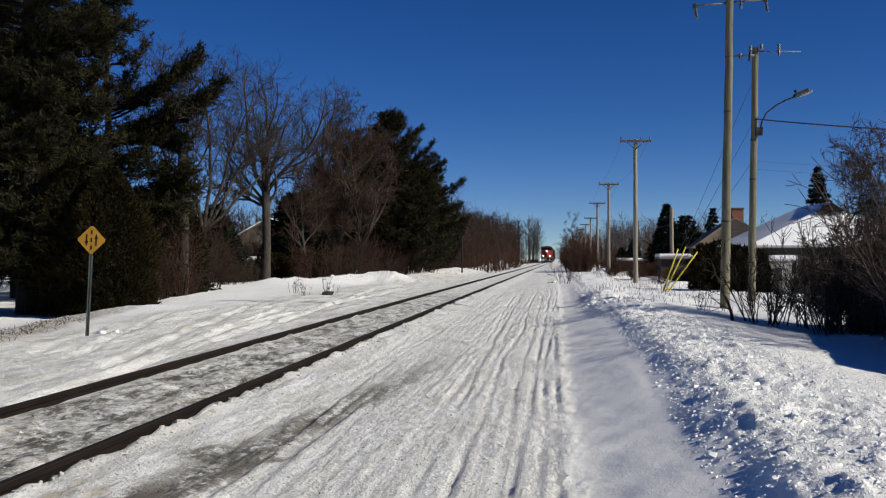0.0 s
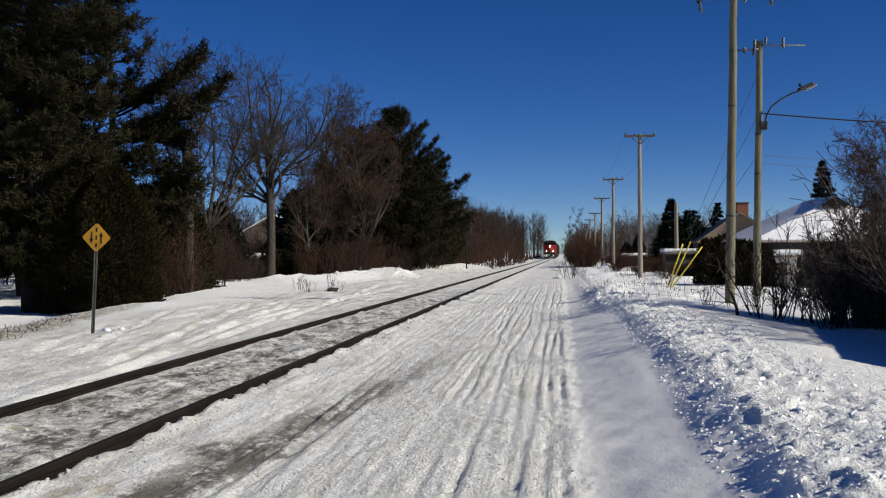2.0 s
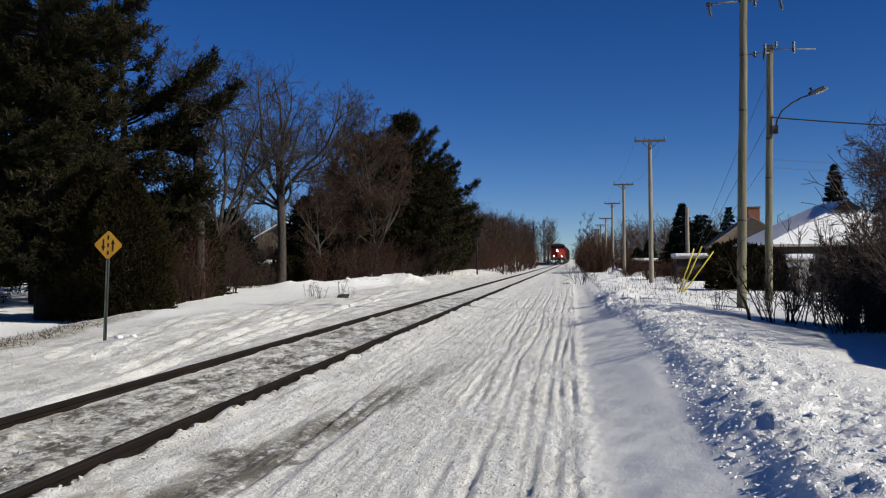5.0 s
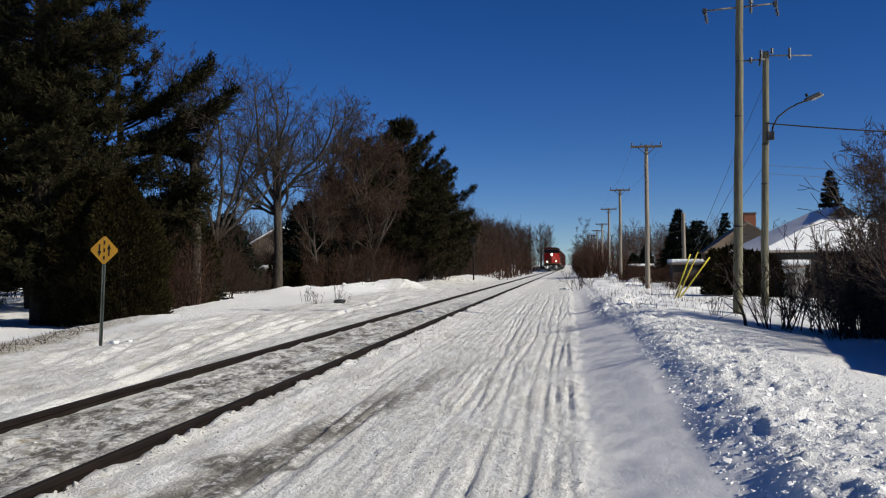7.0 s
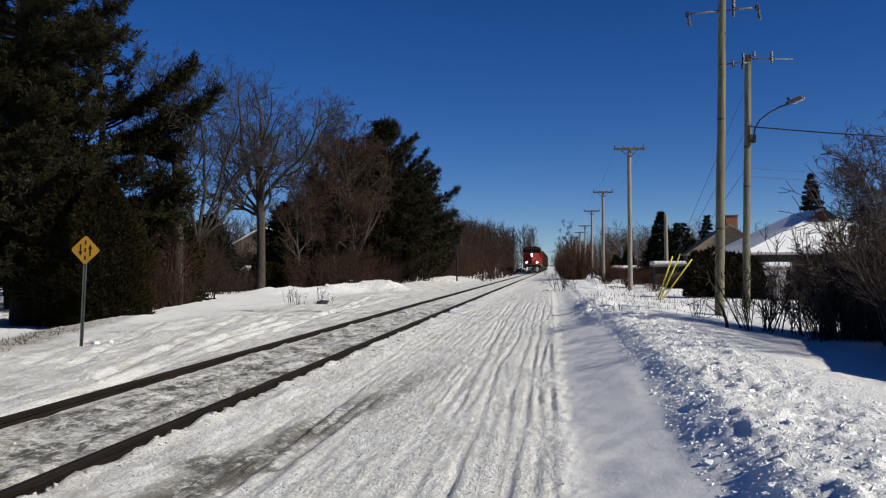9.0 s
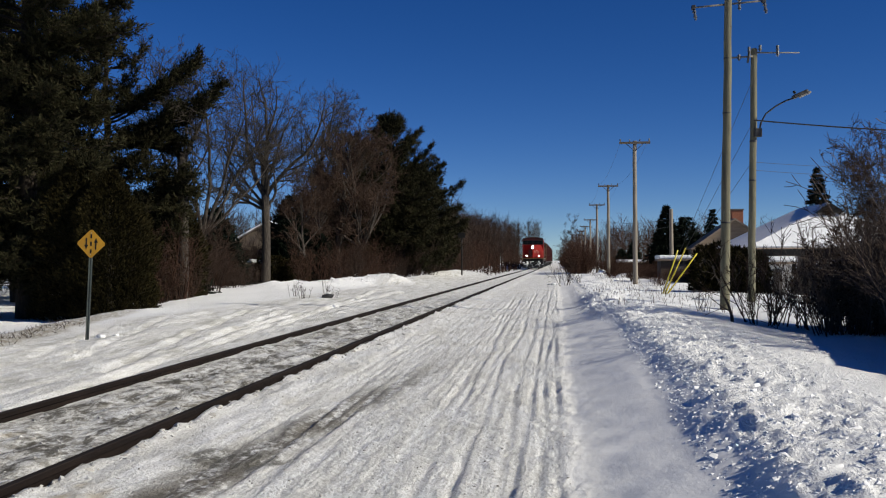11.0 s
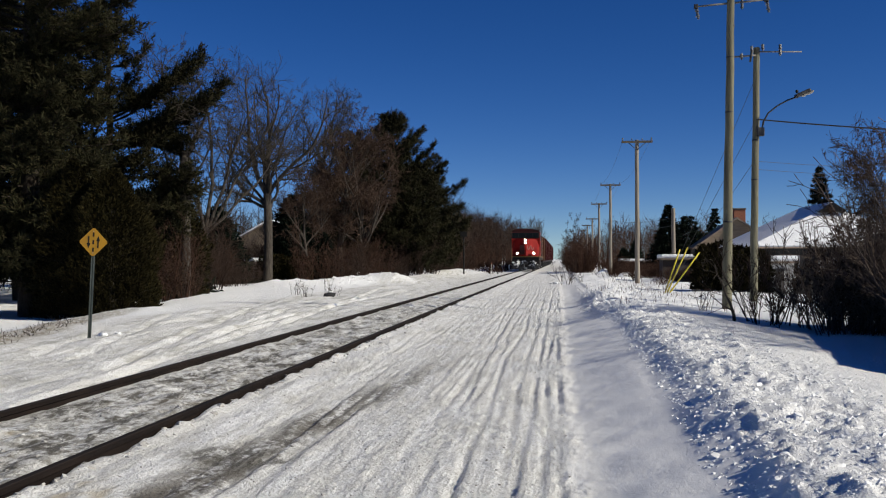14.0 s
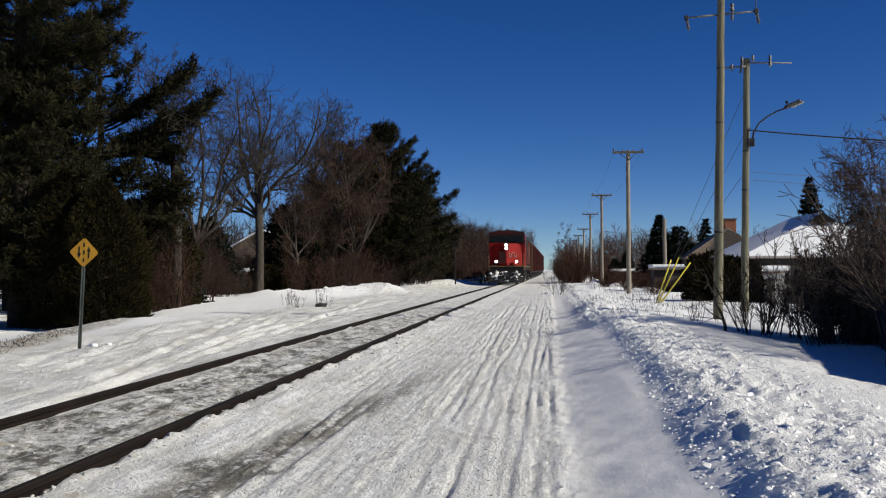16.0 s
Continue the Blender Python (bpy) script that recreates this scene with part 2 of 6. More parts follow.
M["car_brown"] = surface("boxcar_oxide", (0.055, 0.009, 0.008), (0.032, 0.007, 0.006), 0.8, 14.0, (1, 1, 0.4), 0.8, 0, 0.2, wear=(0.035, 0.015, 0.012), gloss=0.15)
M["car_tan"] = surface("hopper_tan", (0.085, 0.036, 0.018), (0.05, 0.023, 0.013), 0.8, 14.0, (1, 1, 0.4), 0.7, 0, 0.2, wear=(0.05, 0.026, 0.018), gloss=0.15)
M["wall_dark"] = surface("dark_siding", (0.115, 0.10, 0.09), (0.08, 0.07, 0.062), 2.0, 20.0, (1, 1, 6), 0.8)
M["wall_brown"] = surface("dark_brown_boards", (0.065, 0.050, 0.040), (0.040, 0.031, 0.025), 2.0, 20.0, (1, 1, 6), 0.8)
M["wall_tan"] = surface("tan_siding", (0.22, 0.17, 0.12), (0.16, 0.12, 0.085), 2.0, 20.0, (1, 1, 6), 0.8)
M["wall_grey"] = surface("pale_siding", (0.52, 0.50, 0.47), (0.42, 0.41, 0.39), 2.0, 20.0, (1, 1, 6), 0.8)
M["brick"] = surface("brick_red", (0.30, 0.11, 0.06), (0.20, 0.075, 0.045), 8.0, 30.0, (1, 1, 2.5), 0.85)
M["shingle"] = surface("grey_brown_shingle", (0.26, 0.20, 0.15), (0.18, 0.14, 0.11), 5.0, 30.0, (1, 1, 3), 0.9)
M["trim"] = surface("window_trim", (0.62, 0.61, 0.58), (0.50, 0.49, 0.47), 5.0, 40.0, rough=0.6)


def make_glass(name, tint):
    n = Nodes(name)
    n.bsdf.inputs["Coat Weight"].default_value = 0.0
    n.bsdf.inputs["Coat Roughness"].default_value = 0.05
    return n.done(n.mix(n.ramp(n.noise(3.0), 0.3, 0.7), tint, tuple(v * 0.6 for v in tint)), 0.12, 0.0, n.bump(n.noise(2.0), 0.05), 0.15)


M["glass"] = make_glass("dark_window_glass", (0.008, 0.009, 0.010))


def make_lit(name, color, power):
    n = Nodes(name)
    n.bsdf.inputs["Emission Color"].default_value = (*color, 1)
    n.bsdf.inputs["Emission Strength"].default_value = power
    return n.done(n.mix(n.noise(20.0), color, tuple(v * 0.9 for v in color)), 0.2)


M["headlight"] = make_lit("headlight_glow", (1.0, 0.93, 0.80), 14.0)

# ---- builders ----


def thing(name, at, label, category, group="", turn=0.0, kind=""):
    ob = new(name)
    ob.empty_display_size = 0.3
    ob.matrix_world = pose(*at, 0, 0, turn)
    return tagged(ob, label, category, group, kind)


def part(name, data, material, parent, label=""):
    """One mesh, from a bmesh or as it is, under a thing or a part."""
    if isinstance(data, bmesh.types.BMesh):
        mesh = bpy.data.meshes.new(name)
        data.to_mesh(mesh)
        data.free()
        data = mesh
    if not data.materials:
        data.materials.append(material)
    ob = new(name, data)
    ob.parent = parent
    return tagged(ob, label)


def mesh_of(name, verts, faces, smooth=False):
    """A mesh from arrays of corners and of faces that all have the same number of corners."""
    verts, faces = np.asarray(verts, dtype=np.float32), np.asarray(faces, dtype=np.int32)
    k = faces.shape[1]
    mesh = bpy.data.meshes.new(name)
    mesh.vertices.add(len(verts))
    mesh.vertices.foreach_set("co", verts.ravel())
    mesh.loops.add(faces.size)
    mesh.loops.foreach_set("vertex_index", faces.ravel())
    mesh.polygons.add(len(faces))
    mesh.polygons.foreach_set("loop_start", np.arange(0, faces.size, k, dtype=np.int32))
    mesh.polygons.foreach_set("use_smooth", np.full(len(faces), smooth))
    mesh.update(calc_edges=True)
    return mesh


def box(bm, x0, x1, y0, y1, z0, z1, taper=0.0):
    """A block; taper draws its top in on all sides."""
    lower = [bm.verts.new((x, y, z0)) for x, y in ((x0, y0), (x1, y0), (x1, y1), (x0, y1))]
    t = taper
    upper = [bm.verts.new((x, y, z1)) for x, y in ((x0 + t, y0 + t), (x1 - t, y0 + t), (x1 - t, y1 - t), (x0 + t, y1 - t))]
    bm.faces.new(lower[::-1])
    bm.faces.new(upper)
    for i in range(4):
        bm.faces.new((lower[i], lower[(i + 1) % 4], upper[(i + 1) % 4], upper[i]))
    return bm


def block(x0, x1, y0, y1, z0, z1, bevel=0.0, taper=0.0):
    bm = box(bmesh.new(), x0, x1, y0, y1, z0, z1, taper)
    if bevel:
        bmesh.ops.bevel(bm, geom=bm.edges[:], offset=bevel, segments=2, affect="EDGES", profile=0.5)
    return bm


def rod(p, q, r0, r1=None, sides=10):
    """A round bar between two points."""
    bm = bmesh.new()
    p, q = Vector(p), Vector(q)
    m = Matrix.Translation((p + q) / 2) @ (q - p).to_track_quat("Z", "Y").to_matrix().to_4x4()
    bmesh.ops.create_cone(bm, cap_ends=True, segments=sides, radius1=r0, radius2=r0 if r1 is None else r1, depth=(q - p).length, matrix=m)
    for f in bm.faces:
        f.smooth = len(f.verts) == 4
    return bm


def prism(points, axis_from, axis_to, axis="y"):
    """A closed outline of (a, b) pairs drawn out along an axis."""
    bm = bmesh.new()
    place = {"y": lambda a, b, s: (a, s, b), "x": lambda a, b, s: (s, a, b), "z": lambda a, b, s: (a, b, s)}[axis]
    one = [bm.verts.new(place(a, b, axis_from)) for a, b in points]
    two = [bm.verts.new(place(a, b, axis_to)) for a, b in points]
    bm.faces.new(one)
    bm.faces.new(two[::-1])
    for i in range(len(points)):
        j = (i + 1) % len(points)
        bm.faces.new((one[j], one[i], two[i], two[j]))
    bmesh.ops.recalc_face_normals(bm, faces=bm.faces[:])
    return bm


def tubes(name, segs, sides=4, smooth=True):
    """Tapered bars: rows of x, y, z, x, y, z, radius, radius."""
    s = np.asarray(segs, dtype=np.float64)
    p, q, r0, r1 = s[:, :3], s[:, 3:6], s[:, 6:7], s[:, 7:8]
    d = q - p
    d /= np.maximum(np.linalg.norm(d, axis=1, keepdims=True), 1e-9)
    ref = np.where(np.abs(d[:, 2:3]) < 0.9, np.array([[0, 0, 1.0]]), np.array([[1.0, 0, 0]]))
    a = np.cross(d, ref)
    a /= np.linalg.norm(a, axis=1, keepdims=True)
    b = np.cross(d, a)
    rings = []
    for c, r in ((p, r0), (q, r1)):
        for k in range(sides):
            w = 2 * math.pi * k / sides
            rings.append(c + r * (math.cos(w) * a + math.sin(w) * b))
    verts = np.stack(rings, axis=1).reshape(-1, 3)
    base = np.arange(len(s))[:, None] * 2 * sides
    faces = [np.concatenate([base + k, base + (k + 1) % sides, base + sides + (k + 1) % sides, base + sides + k], axis=1) for k in range(sides)]
    return mesh_of(name, verts, np.concatenate(faces), smooth)


def blades(name, centres, ways, length, width, rng):
    """Loose pointed leaves or needles: one three-cornered blade for each centre and direction."""
    n = len(centres)
    side = np.cross(ways, rng.normal(size=(n, 3)))
    side /= np.maximum(np.linalg.norm(side, axis=1, keepdims=True), 1e-9)
    long = length * rng.uniform(0.6, 1.3, (n, 1))
    half = side * width * rng.uniform(0.6, 1.3, (n, 1)) / 2
    mid = centres + ways * long * 0.45
    verts = np.stack([centres - ways * long * 0.1, mid - half, centres + ways * long, mid + half], axis=1).reshape(-1, 3)
    return mesh_of(name, verts, np.arange(4 * n).reshape(n, 4))


def lattice(ix, iy, seed):
    h = np.sin(ix * 127.1 + iy * 311.7 + seed * 74.7) * 43758.5453
    return h - np.floor(h)


def value_noise(x, y, seed=0):
    ix, iy = np.floor(x), np.floor(y)
    fx, fy = x - ix, y - iy
    fx, fy = fx * fx * (3 - 2 * fx), fy * fy * (3 - 2 * fy)
    a, b = lattice(ix, iy, seed), lattice(ix + 1, iy, seed)
    c, d = lattice(ix, iy + 1, seed), lattice(ix + 1, iy + 1, seed)
    return (a + (b - a) * fx) * (1 - fy) + (c + (d - c) * fx) * fy - 0.5


def step(v, lo, hi):
    s = np.clip((v - lo) / (hi - lo), 0, 1)
    return s * s * (3 - 2 * s)


RAILS = (-3.08, -4.585)
RAIL_TOP = 0.115


def line_x(y):
    """How far the railway swings to the right of a straight course."""
    return 0.0046 * np.sqrt((y - 22.0) ** 2 + 400.0) - 0.09


rut_rng = np.random.default_rng(4)
RUTS = [(-0.22, 0.0, 0.030, 0.03), (-0.12, 0.002, 0.022, 0.026), (-0.42, -0.004, 0.022, 0.03), (-0.62, -0.008, 0.022, 0.03),
        (-0.80, -0.006, 0.014, 0.03), (-0.02, 0.0, 0.02, 0.025), (-0.98, -0.012, 0.014, 0.03), (-1.25, -0.010, 0.010, 0.03),
        (-0.86, -0.015, 0.024, 0.028), (-1.02, -0.015, 0.022, 0.028), (-1.15, -0.015, 0.012, 0.025), (-1.75, -0.02, 0.014, 0.03), (-2.0, -0.02, 0.014, 0.03), (-2.25, -0.022, 0.014, 0.03)]
RUTS += [(rut_rng.uniform(-2.7, -0.9), rut_rng.uniform(-0.03, 0.012), rut_rng.uniform(0.004, 0.011), rut_rng.uniform(0.02, 0.05)) for _ in range(16)]
RUTS += [(rut_rng.uniform(-8.5, -5.0), rut_rng.uniform(-0.05, 0.05), rut_rng.uniform(0.015, 0.03), rut_rng.uniform(0.05, 0.09)) for _ in range(9)]


def ridge(x, y, a, b, wide):
    """1 along the line from a to b, falling off to both sides."""
    ax, ay, bx, by = *a, *b
    k = np.clip(((x - ax) * (bx - ax) + (y - ay) * (by - ay)) / ((bx - ax) ** 2 + (by - ay) ** 2), 0, 1)
    return np.exp(-((x - ax - k * (bx - ax)) ** 2 + (y - ay - k * (by - ay)) ** 2) / wide ** 2)


HEAPS = [((1.2, 27.0), (1.9, 36.0), 0.10), ((3.0, 62.0), (4.0, 66.0), 0.12), ((5.0, 58.0), (6.0, 57.0), 0.25), ((5.4, 46.0), (6.6, 47.0), 0.25), ((5.0, 72.0), (6.0, 76.0), 0.4), ((3.6, 80.0), (4.0, 86.0), 0.35)]
SKIDS = [((-5.6, 11.5), (-8.2, 25.0), 0.05), ((-5.2, 11.0), (-7.4, 26.0), 0.04), ((-6.6, 12.5), (-9.6, 24.0), 0.04), ((-5.0, 8.5), (-6.0, 20.0), 0.04), ((-7.4, 13.0), (-11.0, 26.0), 0.035),
         ((-6.2, 17.0), (-6.6, 34.0), 0.05), ((-5.8, 20.0), (-7.6, 40.0), 0.05)]


def bank_toe(y):
    return 0.89 + 0.07 * value_noise(y * 1.3, y * 0 + 3, 5) + 0.10 * value_noise(y * 0.4, y * 0 + 8, 6) - 0.45 * step(y, 15, 26) - 0.05 * (1 - step(y, 5.0, 9.0))


def ground_z(x, y):
    x, y = np.asarray(x, dtype=float), np.asarray(y, dtype=float)
    fade = 1 - 0.9 * step(y, 20, 60)
    z = 0.012 * value_noise(x * 1.1, y * 0.4, 1) + 0.010 * value_noise(x * 4, y * 1.5, 2) * fade + 0.016 * value_noise(x * 13, y * 8, 3) * fade + 0.010 * value_noise(x * 27, y * 19, 4) * fade
    on_trail = step(x, -2.95, -2.7) * (1 - step(x, 0.0, 0.3))
    for x0, lean, deep, wide in RUTS:
        line = x0 + lean * (y - 6) + 0.13 * value_noise(y * 0.16, y * 0 + x0 * 9, 7) + 0.05 * value_noise(y * 0.6, y * 0 + x0 * 5, 9)
        cut = np.exp(-((x - line) / wide) ** 2)
        rim = np.exp(-((x - line - 1.6 * wide) / wide) ** 2)
        z = z + 0.75 * (-deep * cut + 0.35 * deep * rim) * np.clip(0.75 + 1.5 * value_noise(y * 0.5, y * 0 + x0 * 3, 8), 0.22, 1.4) * (1 - step(y, 30, 60))
    # the railway: snow just under the rail heads, rough between them
    trail_x, x = x, x - line_x(y)
    bed = step(x, -4.75, -4.6) * (1 - step(x, -3.0, -2.85))
    lump = np.maximum(value_noise(x * 4, y * 2.2, 11), 0) * 0.085 + value_noise(x * 9, y * 6, 12) * 0.042
    z = z * (1 - bed) + bed * (0.018 + lump * fade)
    z = z + 0.050 * step(x, RAILS[0] + 0.03, RAILS[0] + 0.10 + 0.06 * value_noise(y * 5, y * 0 + 2, 36)) * (1 - step(x, -2.8, -2.2)) * (1 + 0.7 * value_noise(x * 4, y * 2, 31)) + 0.022 * np.exp(-((x - RAILS[1] - 0.25) / 0.16) ** 2) + 0.03 * np.exp(-((x - RAILS[1] + 0.15) / 0.2) ** 2)
    for r in RAILS:
        z = np.where(np.abs(x - r) < 0.062, np.minimum(z, 0.03), z)
    x = trail_x
    # far shoulder of the line, with the marks of runners that left the track
    for a, b, deep in SKIDS:
        z = z - deep * ridge(x, y, a, b, 0.075) + 0.6 * deep * ridge(x + 0.13, y, a, b, 0.07)
    z = z + 0.05 * step(-x, 5.2, 8.0) + 0.09 * value_noise(x * 0.7, y * 0.25, 13) * step(-x, 5, 7) + 0.05 * value_noise(x * 2.2, y * 0.9, 23) * step(-x, 5, 7)
    z = z + 0.036 * step(-x, 4.7, 5.3) * (1 - step(y, 30, 60)) * (value_noise(x * 4, y * 1.4, 33) + 0.8 * value_noise(x * 9, y * 4, 34) + 0.45 * value_noise(x * 15, y * 9, 44)) - 0.35 * step(-x, 9.6 + 0.16 * np.clip(y - 15, 0, 40), 12 + 0.16 * np.clip(y - 15, 0, 40)) * (1 - step(y, 30, 45))
    z = z + ridge(x, y, (-13.6, 47.0), (-9.3, 52), 1.4) * (0.34 + 0.16 * value_noise(x * 0.6, y * 0.6, 14) + 0.26 * value_noise(x * 1.7, y * 1.7, 24) + 0.16 * value_noise(x * 5, y * 5, 25))
    z = z + 0.25 * ridge(x, y, (-9.3, 52), (-10, 110), 1.3) * (1 + 0.9 * value_noise(x * 0.5, y * 0.35, 15))
    z = z + 0.30 * ridge(x, y, (-8.5, 76), (-8.0, 92), 1.1) * (1 + 0.9 * value_noise(x * 0.5, y * 0.35, 15))
    # gutter and ploughed bank beside the trail
    toe = bank_toe(y)
    up = step(x, toe - 0.04 + 0.12 * value_noise(y * 3.5, x * 3, 37), toe + 0.54 - 0.10 * (1 - step(y, 5.5, 9.5)) + 0.12 * value_noise(y * 2.2, x * 2, 38))
    high = (0.055 + 0.006 * (1 - step(y, 5.5, 9.5)) - 0.02 * step(y, 16, 32) - 0.10 * step(y, 40, 60)) * (1 - 0.85 * step(x, 2.1, 4.8))
    edge = x + 0.22 * value_noise(y * 0.22, y * 0 + 5, 41) + 0.12 * value_noise(y * 0.9, y * 0 + 6, 42) + 0.05 * value_noise(y * 2.6, x * 2, 43)
    drift = (0.30 - 0.17 * step(y, 16, 40)) * (0.72 * np.clip((edge + 0.06) / 1.36, 0, 1) + 0.28 * step(edge, -0.1, 1.35)) * (1 - 0.85 * step(x, 2.1, 4.8))
    rough = up * (1 - step(x, 1.9, 2.5))
    bank = up * (high + 0.05 * value_noise(x * 1.6, y * 1.2, 16))
    bank = bank + rough * fade * (0.06 * np.maximum(value_noise(x * 3.5, y * 3.5, 17), -0.15) + 0.045 * np.maximum(value_noise(x * 7, y * 6, 18), 0.0) + 0.060 * np.maximum(value_noise(x * 13, y * 12, 19), 0.0) + 0.034 * np.maximum(value_noise(x * 22, y * 20, 39), 0.0) + 0.008 * value_noise(x * 30, y * 30, 29))
    bank = bank + up * (1 - rough) * (0.025 * value_noise(x * 2.5, y * 2.5, 20))
    gutter = step(edge, -0.1, 0.35) * (1 - up)
    z = z * (1 - gutter * 0.8) + gutter * (0.03 * value_noise(x * 1.6, y * 0.9, 21) + 0.02 * value_noise(x * 4, y * 3, 35) - 0.015) + drift + bank
    # rough verge beyond the bank's near end, with heaps left by the plough
    verge = step(y, 22, 27) * (1 - step(y, 75, 100)) * step(x, 0.7, 1.3) * (1 - step(x, 5.0, 7.0))
    z = z + verge * (0.16 * np.maximum(value_noise(x * 0.9, y * 0.35, 51), -0.1) + 0.11 * np.maximum(value_noise(x * 2.6, y * 1.1, 52), 0.0))
    for a, b, lift in HEAPS:
        z = z + lift * ridge(x, y, a, b, 0.55) * (1 + 0.8 * value_noise(x * 2.2, y * 1.2, 53))
    z = z - 0.55 * step(x, 6.0, 14.0)
    return z


def grid_lines(spans):
    out = []
    for lo, hi, d in spans:
        out.extend(np.arange(lo, hi - d * 0.25, d))
    out.append(spans[-1][1])
    return np.array(out)


def build_ground():
    xs = grid_lines([(-3000, -800, 550), (-800, -200, 100), (-200, -60, 20), (-60, -20, 2.5), (-20, -9, 0.3), (-9, -5, 0.065), (-5, -2.8, 0.045),
                     (-2.8, 2.4, 0.028), (2.4, 5, 0.09), (5, 16, 0.5), (16, 60, 4), (60, 200, 20), (200, 800, 100), (800, 3000, 550)])
    ys = [-600, -200, -80, -40, -20, -10, -5, -2, 0, 1.5, 2.5, 3.2, 3.8]
    y = 4.2
    while y < 4800:
        ys.append(y)
        y += max(0.034, 0.0068 * y) if y < 30 else (0.011 * y if y < 130 else 0.05 * y)
    ys = np.array(ys + [4800.0])
    gx, gy = np.meshgrid(xs, ys)
    verts = np.stack([gx, gy, ground_z(gx, gy)], axis=2).reshape(-1, 3)
    w = len(xs)
    i = (np.arange(len(ys) - 1)[:, None] * w + np.arange(w - 1)[None, :]).ravel()
    mesh = mesh_of("ground", verts, np.stack([i, i + 1, i + w + 1, i + w], axis=1), True)
    mesh.materials.append(M["ground"])
    tagged(new("ground", mesh), "trodden and ploughed snow over flat ground with ruts and dirt", "ground", kind="structure")


build_ground()


def icosa():
    g = (1 + 5 ** 0.5) / 2
    v = [(-1, g, 0), (1, g, 0), (-1, -g, 0), (1, -g, 0), (0, -1, g), (0, 1, g), (0, -1, -g), (0, 1, -g), (g, 0, -1), (g, 0, 1), (-g, 0, -1), (-g, 0, 1)]
    f = [(0, 11, 5), (0, 5, 1), (0, 1, 7), (0, 7, 10), (0, 10, 11), (1, 5, 9), (5, 11, 4), (11, 10, 2), (10, 7, 6), (7, 1, 8),
         (3, 9, 4), (3, 4, 2), (3, 2, 6), (3, 6, 8), (3, 8, 9), (4, 9, 5), (2, 4, 11), (6, 2, 10), (8, 6, 7), (9, 8, 1)]
    return np.array(v) / math.hypot(1, g), np.array(f)


def clods(name, label, xs, ys, sizes, material, seed, sink=0.25):
    """Broken lumps of snow lying on the ground: too many to count."""
    rng = np.random.default_rng(seed)
    v, f = icosa()
    n = len(xs)
    shape = v[None] * rng.uniform(0.5, 1.4, (n, 1, 3)) * rng.uniform(0.5, 1.25, (n, 12, 1))
    turn = rng.uniform(0, 2 * math.pi, n)
    c, s = np.cos(turn)[:, None], np.sin(turn)[:, None]
    px, py, pz = shape[..., 0] * c - shape[..., 1] * s, shape[..., 0] * s + shape[..., 1] * c, shape[..., 2] * 0.72
    verts = np.stack([px, py, pz], axis=2) * sizes[:, None, None]
    verts += np.stack([xs, ys, ground_z(xs, ys) + sizes * sink], axis=1)[:, None, :]
    faces = (f[None] + (np.arange(n) * 12)[:, None, None]).reshape(-1, 3)
    mesh = mesh_of(name, verts.reshape(-1, 3), faces, False)
    mesh.materials.append(material)
    tagged(new(name, mesh), label, "snow", kind="stuff")


def scatter_clods():
    rng = np.random.default_rng(8)
    n = 11000
    y = 4.3 + 26 * rng.beta(1.0, 2.0, n)
    x = bank_toe(y) + 0.02 + rng.beta(1.3, 2.2, n) * 1.8
    size = 0.007 + 0.019 * rng.random(n) ** 2.2 + rng.uniform(0.01, 0.04, n) * (rng.random(n) > 0.994)
    clods("bank_clods", "broken white lumps of ploughed snow on the bank", x, y, size, M["clod"], 2, -0.34)
    n = 2600
    y = 23 + 36 * rng.beta(1, 1.6, n)
    x = 0.75 + rng.beta(1.1, 1.8, n) * 3.2
    clods("verge_clods", "hard crumbs of old snow on the rough verge", x, y, 0.012 + 0.045 * rng.random(n) ** 3, M["clod"], 12, -0.25)
    n = 420
    k = rng.random(n)
    x, y = -13.6 + 4.3 * k + rng.normal(0, 0.7, n), 47.0 + 5.0 * k + rng.normal(0, 0.7, n)
    clods("ridge_clods", "hard white blocks of ploughed snow on a ridge", x, y, 0.02 + 0.13 * rng.random(n) ** 4, M["clod"], 6, -0.3)
    n = 1500
    y = 4.4 + 40 * rng.beta(1, 2.4, n)
    x = rng.uniform(-4.45, -3.16, n) + line_x(y)
    clods("track_clods", "dirty lumps of snow and ballast between the rails", x, y, 0.005 + 0.018 * rng.random(n) ** 3, M["dirty_clod"], 3, -0.1)
    n = 330
    y = 4.4 + 36 * rng.beta(1, 2.2, n)
    x = RAILS[0] + 0.06 + np.abs(rng.normal(0, 0.10, n)) + line_x(y)
    clods("rail_clods", "snow crumbs spilled along the rail", x, y, 0.006 + 0.034 * rng.random(n) ** 3, M["dirty_clod"], 4, -0.1)
    n = 1200
    y = 4.4 + 26 * rng.beta(1, 2.4, n)
    x = rng.uniform(-2.8, 0.1, n)
    clods("trail_crumbs", "small crumbs of snow on the trail", x, y, 0.003 + 0.007 * rng.random(n) ** 2, M["dirty_clod"], 5)


scatter_clods()


